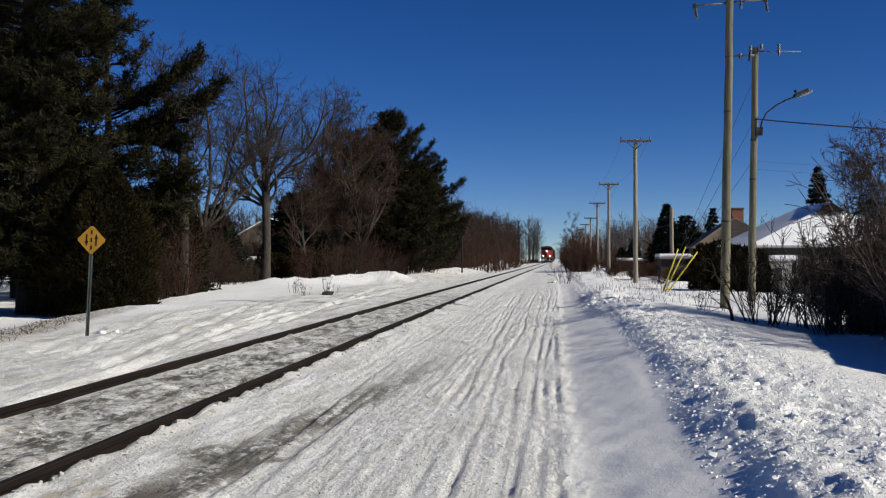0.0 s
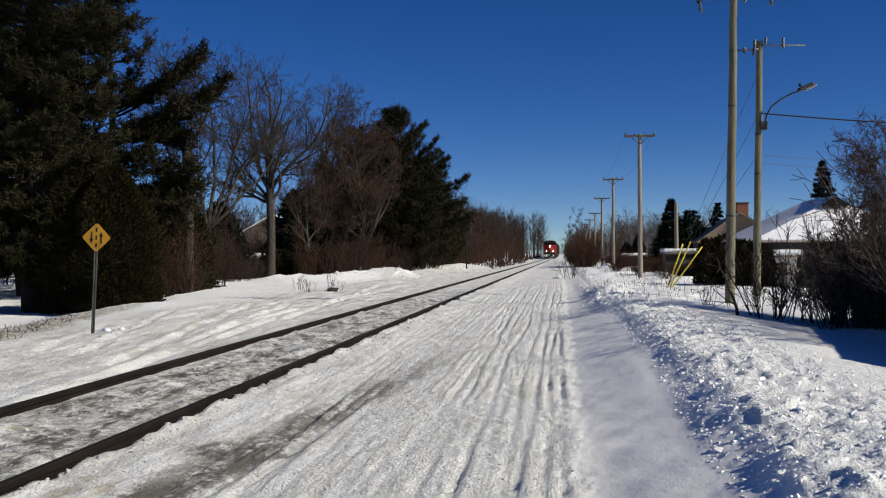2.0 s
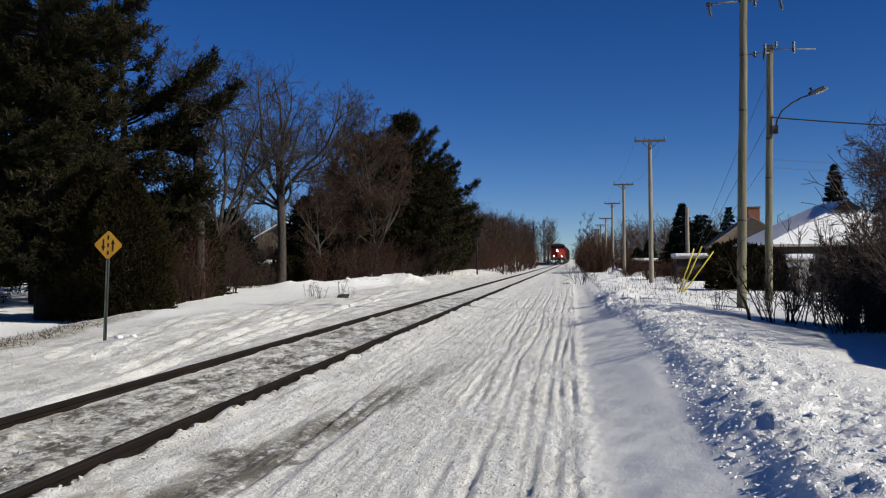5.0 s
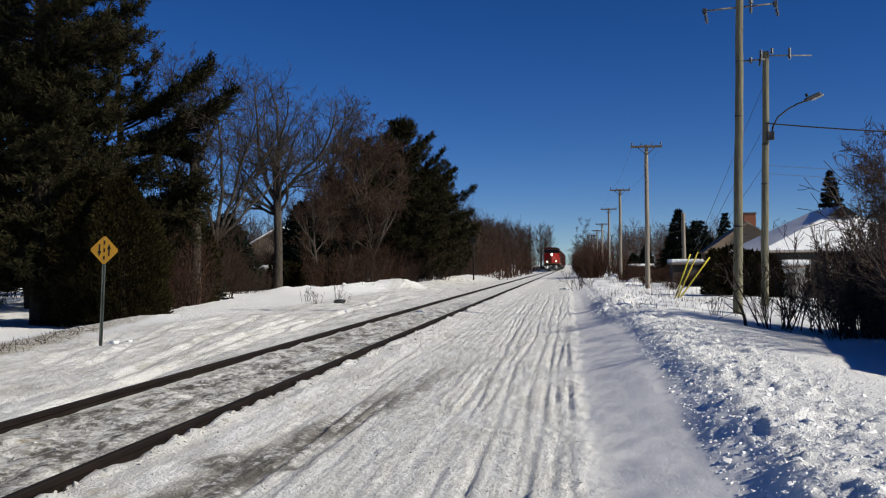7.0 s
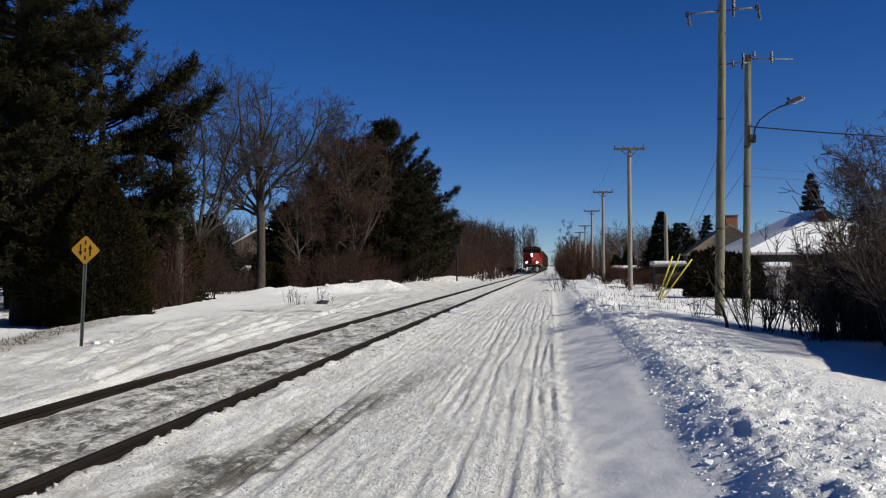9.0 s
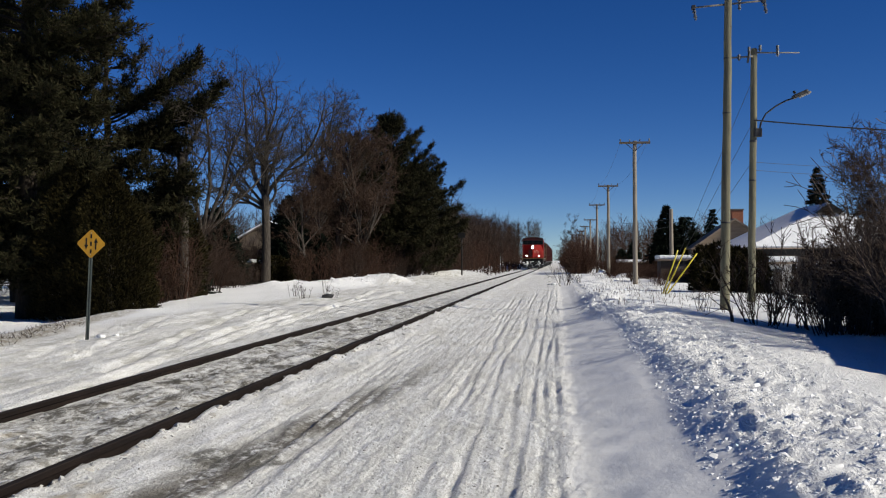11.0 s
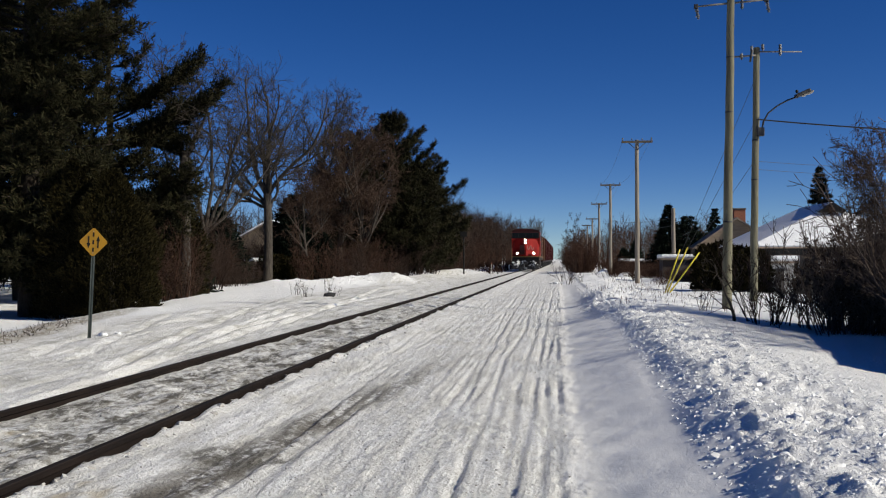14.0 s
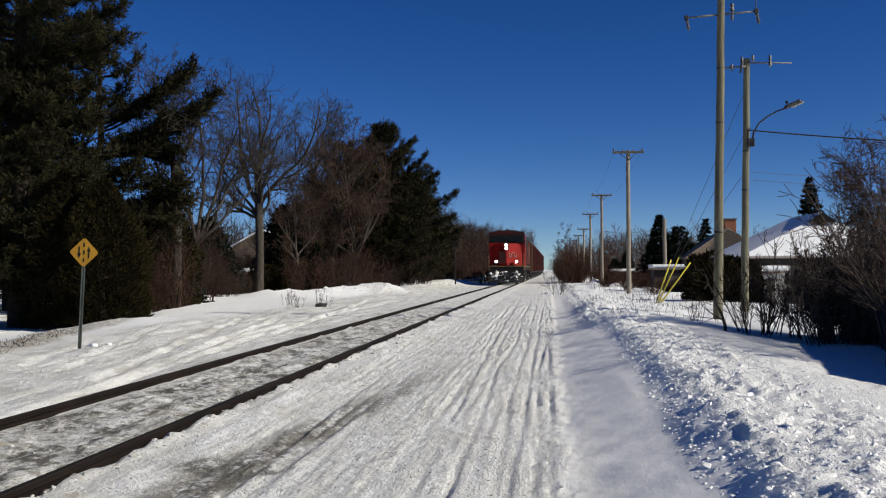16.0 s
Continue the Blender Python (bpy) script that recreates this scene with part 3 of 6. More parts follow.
def build_track():
    outline = [(-0.07, -0.075), (0.07, -0.075), (0.07, -0.062), (0.012, -0.045), (0.012, 0.055), (0.036, 0.065), (0.036, 0.095), (0.028, 0.10),
               (-0.028, 0.10), (-0.036, 0.095), (-0.036, 0.065), (-0.012, 0.055), (-0.012, -0.045), (-0.07, -0.062)]
    track = thing("railway_track", (0, 0, 0), "rusty steel rails lying deep in trodden snow", "railway", kind="structure")
    ys = np.concatenate([np.arange(-60, 40, 2.0), np.arange(40, 700, 12.0)])
    outline = [(a, b + 0.015) for a, b in outline]
    cap = [(-0.03, RAIL_TOP - 0.004), (0.03, RAIL_TOP - 0.004), (0.026, RAIL_TOP + 0.004), (-0.026, RAIL_TOP + 0.004)]

    def swept(name, shape, r):
        n = len(shape)
        verts = [(a + r + line_x(y), y, b) for y in ys for a, b in shape]
        i = (np.arange(len(ys) - 1)[:, None] * n + np.arange(n)[None]).ravel()
        j = (np.arange(len(ys) - 1)[:, None] * n + (np.arange(n)[None] + 1) % n).ravel()
        return mesh_of(name, verts, np.stack([i, j, j + n, i + n], axis=1))

    for r in RAILS:
        part("rail", swept("rail", outline, r), M["rail"], track)
        part("rail_head", swept("rail_head", cap, r), M["rail_head"], track, "dull worn top of the rail")


build_track()

# ---- trees and shrubs ----


def unit_rows(a):
    return a / np.maximum(np.linalg.norm(a, axis=1, keepdims=True), 1e-9)


def pipe(name, centres, radii, sides=8):
    """One unbroken round bar along a line of points."""
    c = np.asarray(centres, float)
    way = unit_rows(np.gradient(c, axis=0))
    ref = np.array([0, 1.0, 0]) if abs(way[:, 1]).max() < 0.9 else np.array([1.0, 0, 0])
    a = unit_rows(np.cross(way, ref))
    b = np.cross(way, a)
    w = np.linspace(0, 2 * math.pi, sides, endpoint=False)
    verts = c[:, None] + np.asarray(radii)[:, None, None] * (np.cos(w)[None, :, None] * a[:, None] + np.sin(w)[None, :, None] * b[:, None])
    i = np.arange(len(c) - 1)[:, None] * sides
    k = np.arange(sides)[None]
    faces = np.stack([i + k, i + (k + 1) % sides, i + sides + (k + 1) % sides, i + sides + k], axis=2)
    return mesh_of(name, verts.reshape(-1, 3), faces.reshape(-1, 4), True)


FINEST = [0.004]


def normed(x, y, z):
    k = 1 / max(math.sqrt(x * x + y * y + z * z), 1e-9)
    return x * k, y * k, z * k


def grow(segs, rnd, p, way, length, radius, level, plan):
    """One limb with its side limbs. plan, level by level: pieces, bend, upward pull, side limbs, their length, angle, first place."""
    pieces, bend, lift, sides, share, angle, first = plan[level]
    x, y, z = p
    u, v, w = normed(*way)
    d = length / pieces
    spots = sorted(rnd.uniform(first, 0.98) for _ in range(sides)) if level + 1 < len(plan) else []
    made = 0
    for i in range(pieces):
        r0, r1 = radius * (1 - 0.8 * i / pieces), radius * (1 - 0.8 * (i + 1) / pieces)
        u, v, w = normed(u + rnd.gauss(0, bend), v + rnd.gauss(0, bend), w + rnd.gauss(0, bend) + lift)
        nx, ny, nz = x + u * d, y + v * d, z + w * d
        segs.append((x, y, z, nx, ny, nz, max(r0, FINEST[0]), max(r1, FINEST[0]), level))
        while made < len(spots) and spots[made] <= (i + 1) / pieces:
            k = spots[made] * pieces - i
            a, b, c = rnd.gauss(0, 1), rnd.gauss(0, 1), rnd.gauss(0, 1)
            ox, oy, oz = normed(v * c - w * b, w * a - u * c, u * b - v * a)
            t = angle * rnd.uniform(0.7, 1.3)
            co, si = math.cos(t), math.sin(t)
            grow(segs, rnd, (x + (nx - x) * k, y + (ny - y) * k, z + (nz - z) * k), (u * co + ox * si, v * co + oy * si, w * co + oz * si),
                 length * share * rnd.uniform(0.6, 1.25) * (1.15 - 0.5 * spots[made]), max(r0 * rnd.uniform(0.45, 0.65), 0.004), level + 1, plan)
            made += 1
        x, y, z = nx, ny, nz


def split_levels(segs, level):
    a = np.array(segs)
    return a[a[:, 8] <= level][:, :8], a[a[:, 8] > level][:, :8]


def bare_tree(at, high, seed, label, twig="twig", spread=1.0, dense=1.0, category="tree", group="bare trees", thin=1.0, finest=0.0075):
    rng, rnd = np.random.default_rng(seed), random.Random(seed)
    plan = [(9, 0.06, 0.05, int(10 * dense), 0.55 * spread, 0.72, 0.24), (7, 0.12, 0.10, 7, 0.45, 0.7, 0.25),
            (4, 0.17, 0.04, 7, 0.5, 0.75, 0.15), (3, 0.2, 0.02, 4, 0.6, 0.7, 0.1), (2, 0.2, 0.0, 0, 0.5, 0.6, 0.1)]
    FINEST[0] = finest
    segs = []
    grow(segs, rnd, (0, 0, -0.2), (0.04 * rng.normal(), 0.04 * rng.normal(), 1), high * 0.95, high * 0.023 * thin, 0, plan)
    wood, fine = split_levels(segs, 1)
    FINEST[0] = 0.004
    tree = thing("bare_tree", at, label, category, group)
    part("trunk", tubes("trunk", wood, 7), M["bark"], tree)
    tagged(part("crown", tubes("crown", fine, 3), M[twig], tree, "leafless crown of fine branches"), kind="stuff")
    return tree


def forked_tree(at, fork, seed, label, limbs, thick=0.28):
    """An old tree: a short thick trunk that divides into great rising limbs (lean, bearing, length, radius)."""
    rnd = random.Random(seed)
    plan = [(10, 0.15, 0.085, 12, 0.42, 0.8, 0.18), (6, 0.18, 0.06, 8, 0.5, 0.75, 0.2), (3, 0.2, 0.03, 5, 0.55, 0.7, 0.15), (2, 0.2, 0.0, 0, 0.5, 0.6, 0.1)]
    FINEST[0] = 0.0065
    segs = []
    for lean, bearing, length, radius in limbs:
        a = radians(bearing)
        start = fork * (0.97 if lean < 0.55 else 0.84)
        grow(segs, rnd, (0, 0, start), (math.sin(lean) * math.cos(a), math.sin(lean) * math.sin(a), math.cos(lean)), length * 1.14, radius, 0, plan)
    FINEST[0] = 0.004
    wood, fine = split_levels(segs, 0)
    tree = thing("bare_tree", at, label, "tree", "bare trees")
    part("trunk", pipe("trunk", [(0, 0, -0.3), (0.02, 0, 0.2), (0.05, 0.02, fork * 0.5), (0.0, 0.0, fork), (0.0, 0.0, fork + 0.35)], [thick * k for k in (1.35, 1.0, 0.88, 0.86, 0.4)], 12), M["bark"], tree)
    tagged(part("limb", tubes("limb", wood, 7), M["bark"], tree), kind="stuff")
    tagged(part("crown", tubes("crown", fine, 3), M["twig"], tree, "leafless crown of fine branches"), kind="stuff")
    return tree


def shrub(at, high, wide, seed, label, twig="red_twig", stems=26, name="shrub", leaves=0, group="bare shrubs"):
    rng, rnd = np.random.default_rng(seed), random.Random(seed)
    plan = [(5, 0.10, 0.05, 7, 0.42, 0.55, 0.15), (3, 0.15, 0.05, 4, 0.55, 0.6, 0.1), (2, 0.2, 0.02, 0, 0.55, 0.6, 0.1)]
    FINEST[0] = 0.0055
    segs = []
    for _ in range(stems):
        a, r = rng.uniform(0, 2 * math.pi), wide * 0.45 * rng.random() ** 0.6
        lean = rng.uniform(0.05, 0.45)
        grow(segs, rnd, (r * math.cos(a), r * math.sin(a), -0.15), (lean * math.cos(a), lean * math.sin(a), 1), high * rng.uniform(0.55, 1.05), 0.008 + high * 0.004, 0, plan)
    wood, fine = split_levels(segs, 0)
    ob = thing(name, at, label, "shrub", group)
    tagged(part("stem", tubes("stem", wood, 5), M[twig], ob), kind="stuff")
    tagged(part("branchwork", tubes("branchwork", fine, 3), M[twig], ob), kind="stuff")
    if leaves:
        pick = fine[rng.integers(0, len(fine), leaves)]
        tagged(part("foliage", blades("foliage", pick[:, 3:6], unit_rows(rng.normal(size=(leaves, 3))), 0.07, 0.04, rng), M["dead_leaf"], ob, "withered brown leaves"), kind="stuff")
    return ob


def white_pine(at, high, seed, label, profile, limbs=150, explicit=(), needle="needle", length=0.13, width=0.022, per=15, shoots=12, rise=(0.1, 0.6), thick=0.8, trunk_r=0.3, name="pine_tree", sparse_over=99.0):
    """A white pine. profile: (height of the tips, reach) pairs. Each limb carries flat sprays of upturned shoots, clothed in fine needles.
    explicit: limbs of their own, as (root height, bearing, reach, rise, thickness, fullness)."""
    rng = np.random.default_rng(seed)
    tips, reaches = zip(*profile)
    plan = []
    for _ in range(limbs):
        z = rng.uniform(tips[0], tips[-1])
        if z > sparse_over and rng.random() < 0.6:
            continue
        k = (z - tips[0]) / (tips[-1] - tips[0])
        reach = max(0.35, float(np.interp(z, tips, reaches)) * rng.uniform(0.62, 1.06))
        up = rise[0] + (rise[1] - rise[0]) * k + rng.normal(0, 0.08)
        root = max(0.3, z - up * reach)
        bearing = rng.uniform(0, 360)
        plan.append((root, bearing, reach, (z - root) / reach, thick * rng.uniform(0.7, 1.15), 0.45 if 20 < bearing < 165 else 1.0))
    plan += list(explicit)
    tree = thing(name, at, label, "tree", "pines")
    c = [(0.05 * rng.normal(), 0.05 * rng.normal(), -0.3 + (high + 0.3) * k) for k in np.linspace(0, 1, 12)]
    part("trunk", pipe("trunk", c, trunk_r * np.linspace(1.0, 0.12, 12), 10), M["pine_bark"], tree)
    wood, spots, ways = [], [], []
    for root, bearing, reach, up, body, full in plan:
        a = radians(bearing)
        out, side, top = np.array([math.cos(a), math.sin(a), 0]), np.array([-math.sin(a), math.cos(a), 0]), np.array([0, 0, 1.0])
        sway = rng.normal(0, 0.06)
        def along(t):
            t = np.asarray(t)[:, None]
            return np.array([0, 0, root]) + out * reach * t + top * (up * reach * t ** 1.35) + side * (sway * reach * np.sin(3.0 * t))
        line = along(np.linspace(0, 1, 7))
        r = (0.016 + 0.013 * reach) * np.linspace(1, 0.25, 7)
        wood += [(*line[i], *line[i + 1], r[i], r[i + 1]) for i in range(6)]
        m = max(5, int(shoots * reach * full))
        t = 0.12 + 0.88 * rng.random(m) ** 0.8
        p = along(t)
        go = unit_rows(out * 0.62 + side * rng.normal(0, 0.62, (m, 1)) + top * (0.10 + 0.55 * max(up, 0) + rng.normal(0.12, 0.34, (m, 1))))
        size = body * (1.0 - 0.42 * t) * rng.uniform(0.3, 1.15, m)
        q = p + go * size[:, None]
        wood += [(*p[i], *q[i], 0.010, 0.005) for i in range(0, m, 2)]
        k = rng.random((m, per)) ** 0.7
        spot = p[:, None] + (q - p)[:, None] * (0.18 + 0.86 * k)[..., None] + rng.normal(0, length * 0.22, (m, per, 3))
        spots.append(spot.reshape(-1, 3))
        ways.append(unit_rows((go[:, None] * 0.75 + rng.normal(0, 0.55, (m, per, 3)) + top * 0.22).reshape(-1, 3)))
    tagged(part("limb", tubes("limb", wood, 4), M["pine_bark"], tree), kind="stuff")
    spots, ways = np.concatenate(spots), np.concatenate(ways)
    tagged(part("crown", blades("crown", spots, ways, length, width, rng), M[needle], tree), kind="stuff")
    return tree


def cedar(at, high, wide, seed, label, sprays=16000, needle="cedar", name="cedar", size=0.22, top=0.75, group="cedars"):
    """A dense upright evergreen: sprays over an uneven, pointed body round a trunk with limbs."""
    rng = np.random.default_rng(seed)
    tree = thing(name, at, label, "tree", group)
    part("trunk", tubes("trunk", [(0, 0, -0.2, 0, 0, high * 0.9, 0.09, 0.02)], 8), M["bark"], tree)
    k = rng.random(sprays) ** 1.15
    a = rng.uniform(0, 2 * math.pi, sprays)
    ragged = 1 + 0.35 * value_noise(a * 1.6, k * 7, seed) + 0.25 * value_noise(a * 4, k * 16, seed + 1)
    r = wide * np.minimum(1, (1 - k) * 1.9 + 0.04) ** top * ragged * np.where(rng.random(sprays) < 0.75, rng.uniform(0.78, 1.02, sprays), rng.uniform(0.25, 0.8, sprays))
    c = np.stack([r * np.cos(a), r * np.sin(a), 0.02 + k * high], axis=1)
    ways = unit_rows(np.stack([np.cos(a), np.sin(a), np.full(sprays, 0.9)], axis=1) + rng.normal(0, 0.5, (sprays, 3)))
    tagged(part("crown", blades("crown", c, ways, size, size * 0.3, rng), M[needle], tree), kind="stuff")
    limbs = c[rng.integers(0, sprays, 60)]
    tagged(part("limb", tubes("limb", [(0, 0, max(0.05, p[2] - 0.4), *p, 0.02, 0.006) for p in limbs], 4), M["bark"], tree), kind="stuff")
    return tree


def spruce(at, high, wide, seed, label, sprays=9000, name="spruce_tree", size=0.30, point=1.0):
    """A pointed evergreen in drooping tiers; point under 1 makes a rounder top."""
    rng = np.random.default_rng(seed)
    tree = thing(name, at, label, "tree", "spruces")
    part("trunk", pipe("trunk", [(0, 0, -0.3), (0, 0, high * 0.5), (0, 0, high * 0.97)], [high * 0.018, high * 0.011, 0.01], 8), M["bark"], tree)
    tiers = int(9 + high * 1.6)
    per = 19
    tier = rng.integers(0, tiers, sprays * 2)
    k = (tier + 0.3) / tiers
    keep = rng.random(sprays * 2) < (1 - k) ** 0.8 * 0.85 + 0.12
    tier, k = tier[keep], k[keep]
    limb = rng.integers(0, per, len(k))
    a = lattice(tier * 1.0, limb * 1.0, seed) * 2 * math.pi
    reach = 1.35 * wide * (1 - k) ** point * (0.72 + 0.38 * lattice(tier * 1.0, limb + 50.0, seed))
    t = rng.random(len(k)) ** 0.6
    r = reach * t
    spread = rng.normal(0, 0.16, len(k)) * reach * t
    z = 0.12 + k * high * 0.97 - 0.30 * r + 0.10 * r * t + rng.normal(0, 0.05, len(k))
    c = np.stack([r * np.cos(a) - spread * np.sin(a), r * np.sin(a) + spread * np.cos(a), np.maximum(z, 0.05)], axis=1)
    ways = unit_rows(np.stack([np.cos(a), np.sin(a), np.full(len(k), -0.15)], axis=1) + rng.normal(0, 0.55, (len(k), 3)))
    tagged(part("crown", blades("crown", c, ways, size, size * 0.30, rng), M["spruce"], tree), kind="stuff")
    return tree


def woods(name, label, spots, twig, seed, category="woods", limbs=34):
    """Far leafless trees standing too close to count."""
    rng = np.random.default_rng(seed)
    segs = []
    for x, y, high in spots:
        z = float(ground_z(x, y)) - 0.2
        r = high * 0.011
        lean = rng.normal(0, 0.03, 2)
        mid = (x + lean[0] * high, y + lean[1] * high, z + high)
        segs.append((x, y, z, *mid, r, r * 0.25))
        for _ in range(limbs):
            k, a = rng.uniform(0.12, 0.97), rng.uniform(0, 2 * math.pi)
            p = np.array([x + lean[0] * high * k, y + lean[1] * high * k, z + high * k])
            out = high * rng.uniform(0.12, 0.27) * (1.1 - 0.6 * k)
            q = p + np.array([math.cos(a) * out, math.sin(a) * out, out * rng.uniform(0.5, 1.5)])
            w = max(0.012, high * 0.0028)
            segs.append((*p, *q, w * 1.2, w * 0.7))
            for _ in range(3):
                m = p + (q - p) * rng.uniform(0.3, 1)
                e = m + rng.normal(0, out * 0.33, 3) + np.array([0, 0, out * 0.3])
                segs.append((*m, *e, w * 0.7, w * 0.35))
    mesh = tubes(name, segs, 3)
    mesh.materials.append(M[twig])
    tagged(new(name, mesh), label, category, kind="stuff")


def gz(x, y):
    return (x, y, float(ground_z(x, y)))


def plant_left():
    edge = [(0.8, 2.3), (3.0, 2.7), (5.5, 2.6), (7.0, 2.2), (7.7, 2.3), (8.4, 3.1), (9.2, 3.6), (12.0, 3.6), (15.0, 2.2), (17.6, 0.5)]
    white_pine(gz(-15.9, 27.5), 17.5, 11, "tall dark white pine with long ragged limbs over the snow", edge, 220, length=0.18, width=0.033, per=34, shoots=17, rise=(-0.05, 0.45), thick=1.0, trunk_r=0.34, sparse_over=10.0,
               explicit=[(8.6, -8, 3.4, 0.25, 0.8, 1.2), (8.0, -25, 3.2, 0.2, 0.8, 1.2), (7.7, 5, 2.6, 0.25, 0.7, 1.2), (6.9, -30, 2.4, 0.1, 0.8, 1.2), (6.2, -50, 2.6, 0.1, 0.8, 1.2), (9.6, -15, 3.6, 0.2, 0.9, 1.2)])
    body = [(1.0, 4.2), (6.0, 4.6), (12.0, 4.2), (17.4, 0.6)]
    white_pine(gz(-20.5, 28.5), 17.5, 12, "dark white pine standing behind a taller pine", body, 130, length=0.24, width=0.05, per=24, rise=(-0.05, 0.4), thick=1.0, sparse_over=10.0)
    white_pine(gz(-16.5, 34), 12.5, 13, "white pine with long rising plumes of needles against the sky", [(1.0, 2.0), (6.0, 2.2), (9.0, 1.2), (12.2, 0.3)], 60, trunk_r=0.22, length=0.17, width=0.032, per=32, shoots=14, rise=(0.0, 0.5),
               explicit=[(6.8, -4, 3.5, 0.58, 1.15, 2.4), (7.0, 8, 3.2, 0.52, 1.1, 2.2), (6.7, -16, 2.8, 0.5, 1.1, 2.0), (5.7, -4, 4.4, 0.50, 1.1, 2.2), (5.7, 6, 3.9, 0.46, 1.1, 2.0), (5.9, -14, 3.0, 0.4, 1.1, 2.0),
                         (6.3, 0, 2.9, -0.12, 1.0, 2.2), (6.0, 9, 2.5, -0.15, 1.0, 2.0), (6.1, -12, 2.2, -0.1, 1.0, 2.0), (7.7, 3, 1.5, 1.35, 0.7, 1.3), (7.4, -12, 1.2, 0.9, 0.7, 1.3),
                         (4.6, 0, 3.2, 0.03, 1.2, 2.4), (4.0, 5, 3.2, 0.03, 1.2, 2.4), (3.4, -5, 3.0, 0.0, 1.2, 2.2), (2.6, 0, 2.8, 0.0, 1.2, 2.2), (5.0, -30, 2.4, 0.0, 1.0, 1.6)])
    cedar(gz(-15.1, 36), 4.6, 1.4, 27, "dark cedar behind a bare trunk", 14000, size=0.18)
    for i, (x, y, h) in enumerate(((-25.2, 62, 6.5), (-27.5, 66, 7.5), (-19.3, 68, 6.0), (-30.0, 64, 7.0), (-18.2, 74, 6.5), (-21.8, 78, 7.0), (-21.2, 50, 4.9), (-19.4, 53, 4.4), (-23.2, 52, 5.4), (-17.4, 40.5, 3.6))):
        spruce(gz(x, y), h, 1.9, 140 + i, "dark evergreen deep in the grove", 6000, "evergreen_tree", 0.4, 0.7)
    deep_edge = [(0.8, 2.8), (5.0, 3.0), (8.0, 2.0), (10.6, 0.4)]
    white_pine(gz(-21.2, 36), 10.8, 16, "dark white pine among bare trees", deep_edge, 80, length=0.26, width=0.07, rise=(0.0, 0.5), thick=0.9)
    white_pine(gz(-25, 38), 16.5, 14, "dark white pine deep in the grove", [(1.0, 5.0), (7.0, 5.2), (12.0, 3.6), (16.3, 0.5)], 130, length=0.30, width=0.09, rise=(0.0, 0.4), thick=1.2, sparse_over=12.0)
    white_pine(gz(-24.0, 46), 9, 15, "low dark pine deep in the grove", [(0.8, 3.6), (4.0, 3.8), (8.8, 0.5)], 70, length=0.30, width=0.09, rise=(0.0, 0.5), thick=1.1)
    cedar(gz(-12.55, 26.0), 4.0, 1.25, 21, "dense brown-green cedar at the edge of the snow", 42000, size=0.11)
    cedar(gz(-13.8, 26.6), 4.6, 1.3, 22, "dense dark cedar under a pine", 32000, size=0.11)
    cedar(gz(-14.9, 28.2), 3.6, 1.1, 23, "dense dark cedar under a pine", 22000, size=0.11)
    # bare trees between the pines
    forked_tree(gz(-16.95, 55), 5.2, 31, "old bare hardwood with a thick forked grey trunk", ((0.08, 90, 6.3, 0.15), (0.34, 182, 6.3, 0.15), (0.30, 8, 6.2, 0.14), (0.60, 186, 5.2, 0.11), (0.50, 350, 5.2, 0.11), (0.25, 265, 6.0, 0.12), (1.15, 178, 3.6, 0.10), (0.95, 10, 3.6, 0.09), (0.2, 150, 6.4, 0.12), (0.75, 175, 4.6, 0.10)))
    forked_tree(gz(-17.0, 45), 2.6, 32, "tall bare hardwood with limbs bowed to one side", ((0.16, 5, 7.4, 0.11), (0.30, 10, 6.8, 0.10), (0.5, 350, 5.2, 0.08), (0.2, 300, 6.0, 0.09), (0.36, 352, 6.6, 0.09), (0.08, 180, 6.4, 0.09)), 0.17)
    forked_tree(gz(-13.85, 34.6), 5.2, 33, "bare grey trunk with thin rising limbs before a pine", ((0.12, 150, 3.6, 0.10), (0.25, 10, 3.4, 0.08), (0.5, 180, 2.8, 0.06), (0.4, 350, 3.0, 0.06), (0.9, 190, 2.2, 0.05), (0.9, 5, 2.0, 0.05)), 0.21)
    bare_tree(gz(-16.6, 66), 11.4, 35, "slender bare hardwood with a fine twiggy crown", spread=0.95, dense=1.6, finest=0.007)
    bare_tree(gz(-15.6, 68.5), 11.0, 37, "slender bare hardwood in the grove", spread=0.85, dense=1.4, finest=0.007)
    bare_tree(gz(-15.2, 57), 5.6, 38, "crooked bare young tree before the brush", "brown_twig", spread=1.2)
    # pines beyond the bank
    far = {"length": 0.30, "width": 0.044, "per": 24, "trunk_r": 0.26}
    crown = [(0.6, 5.2), (3.0, 5.6), (4.2, 5.7), (6.6, 5.0), (8.2, 3.9), (9.6, 2.9), (10.8, 1.9), (11.4, 1.0), (12.0, 0.6)]
    white_pine(gz(-12.3, 71), 11.8, 41, "broad dark pine with rising plumes of needles", crown, 250, rise=(0.1, 0.95), thick=1.1, shoots=11,
               explicit=[(8.9, 0, 2.2, 0.95, 0.8, 1.6), (7.2, 2, 3.1, 0.85, 0.7, 1.4), (5.6, -4, 4.0, 0.68, 0.7, 1.4), (3.9, 0, 5.4, 0.58, 0.7, 1.3), (9.4, 180, 1.2, 1.2, 0.8, 1.6), (10.4, 30, 0.7, 2.1, 0.8, 2.5), (10.6, 200, 0.5, 2.4, 0.8, 2.5), (2.4, -5, 5.6, 0.30, 0.9, 1.5)], **far)
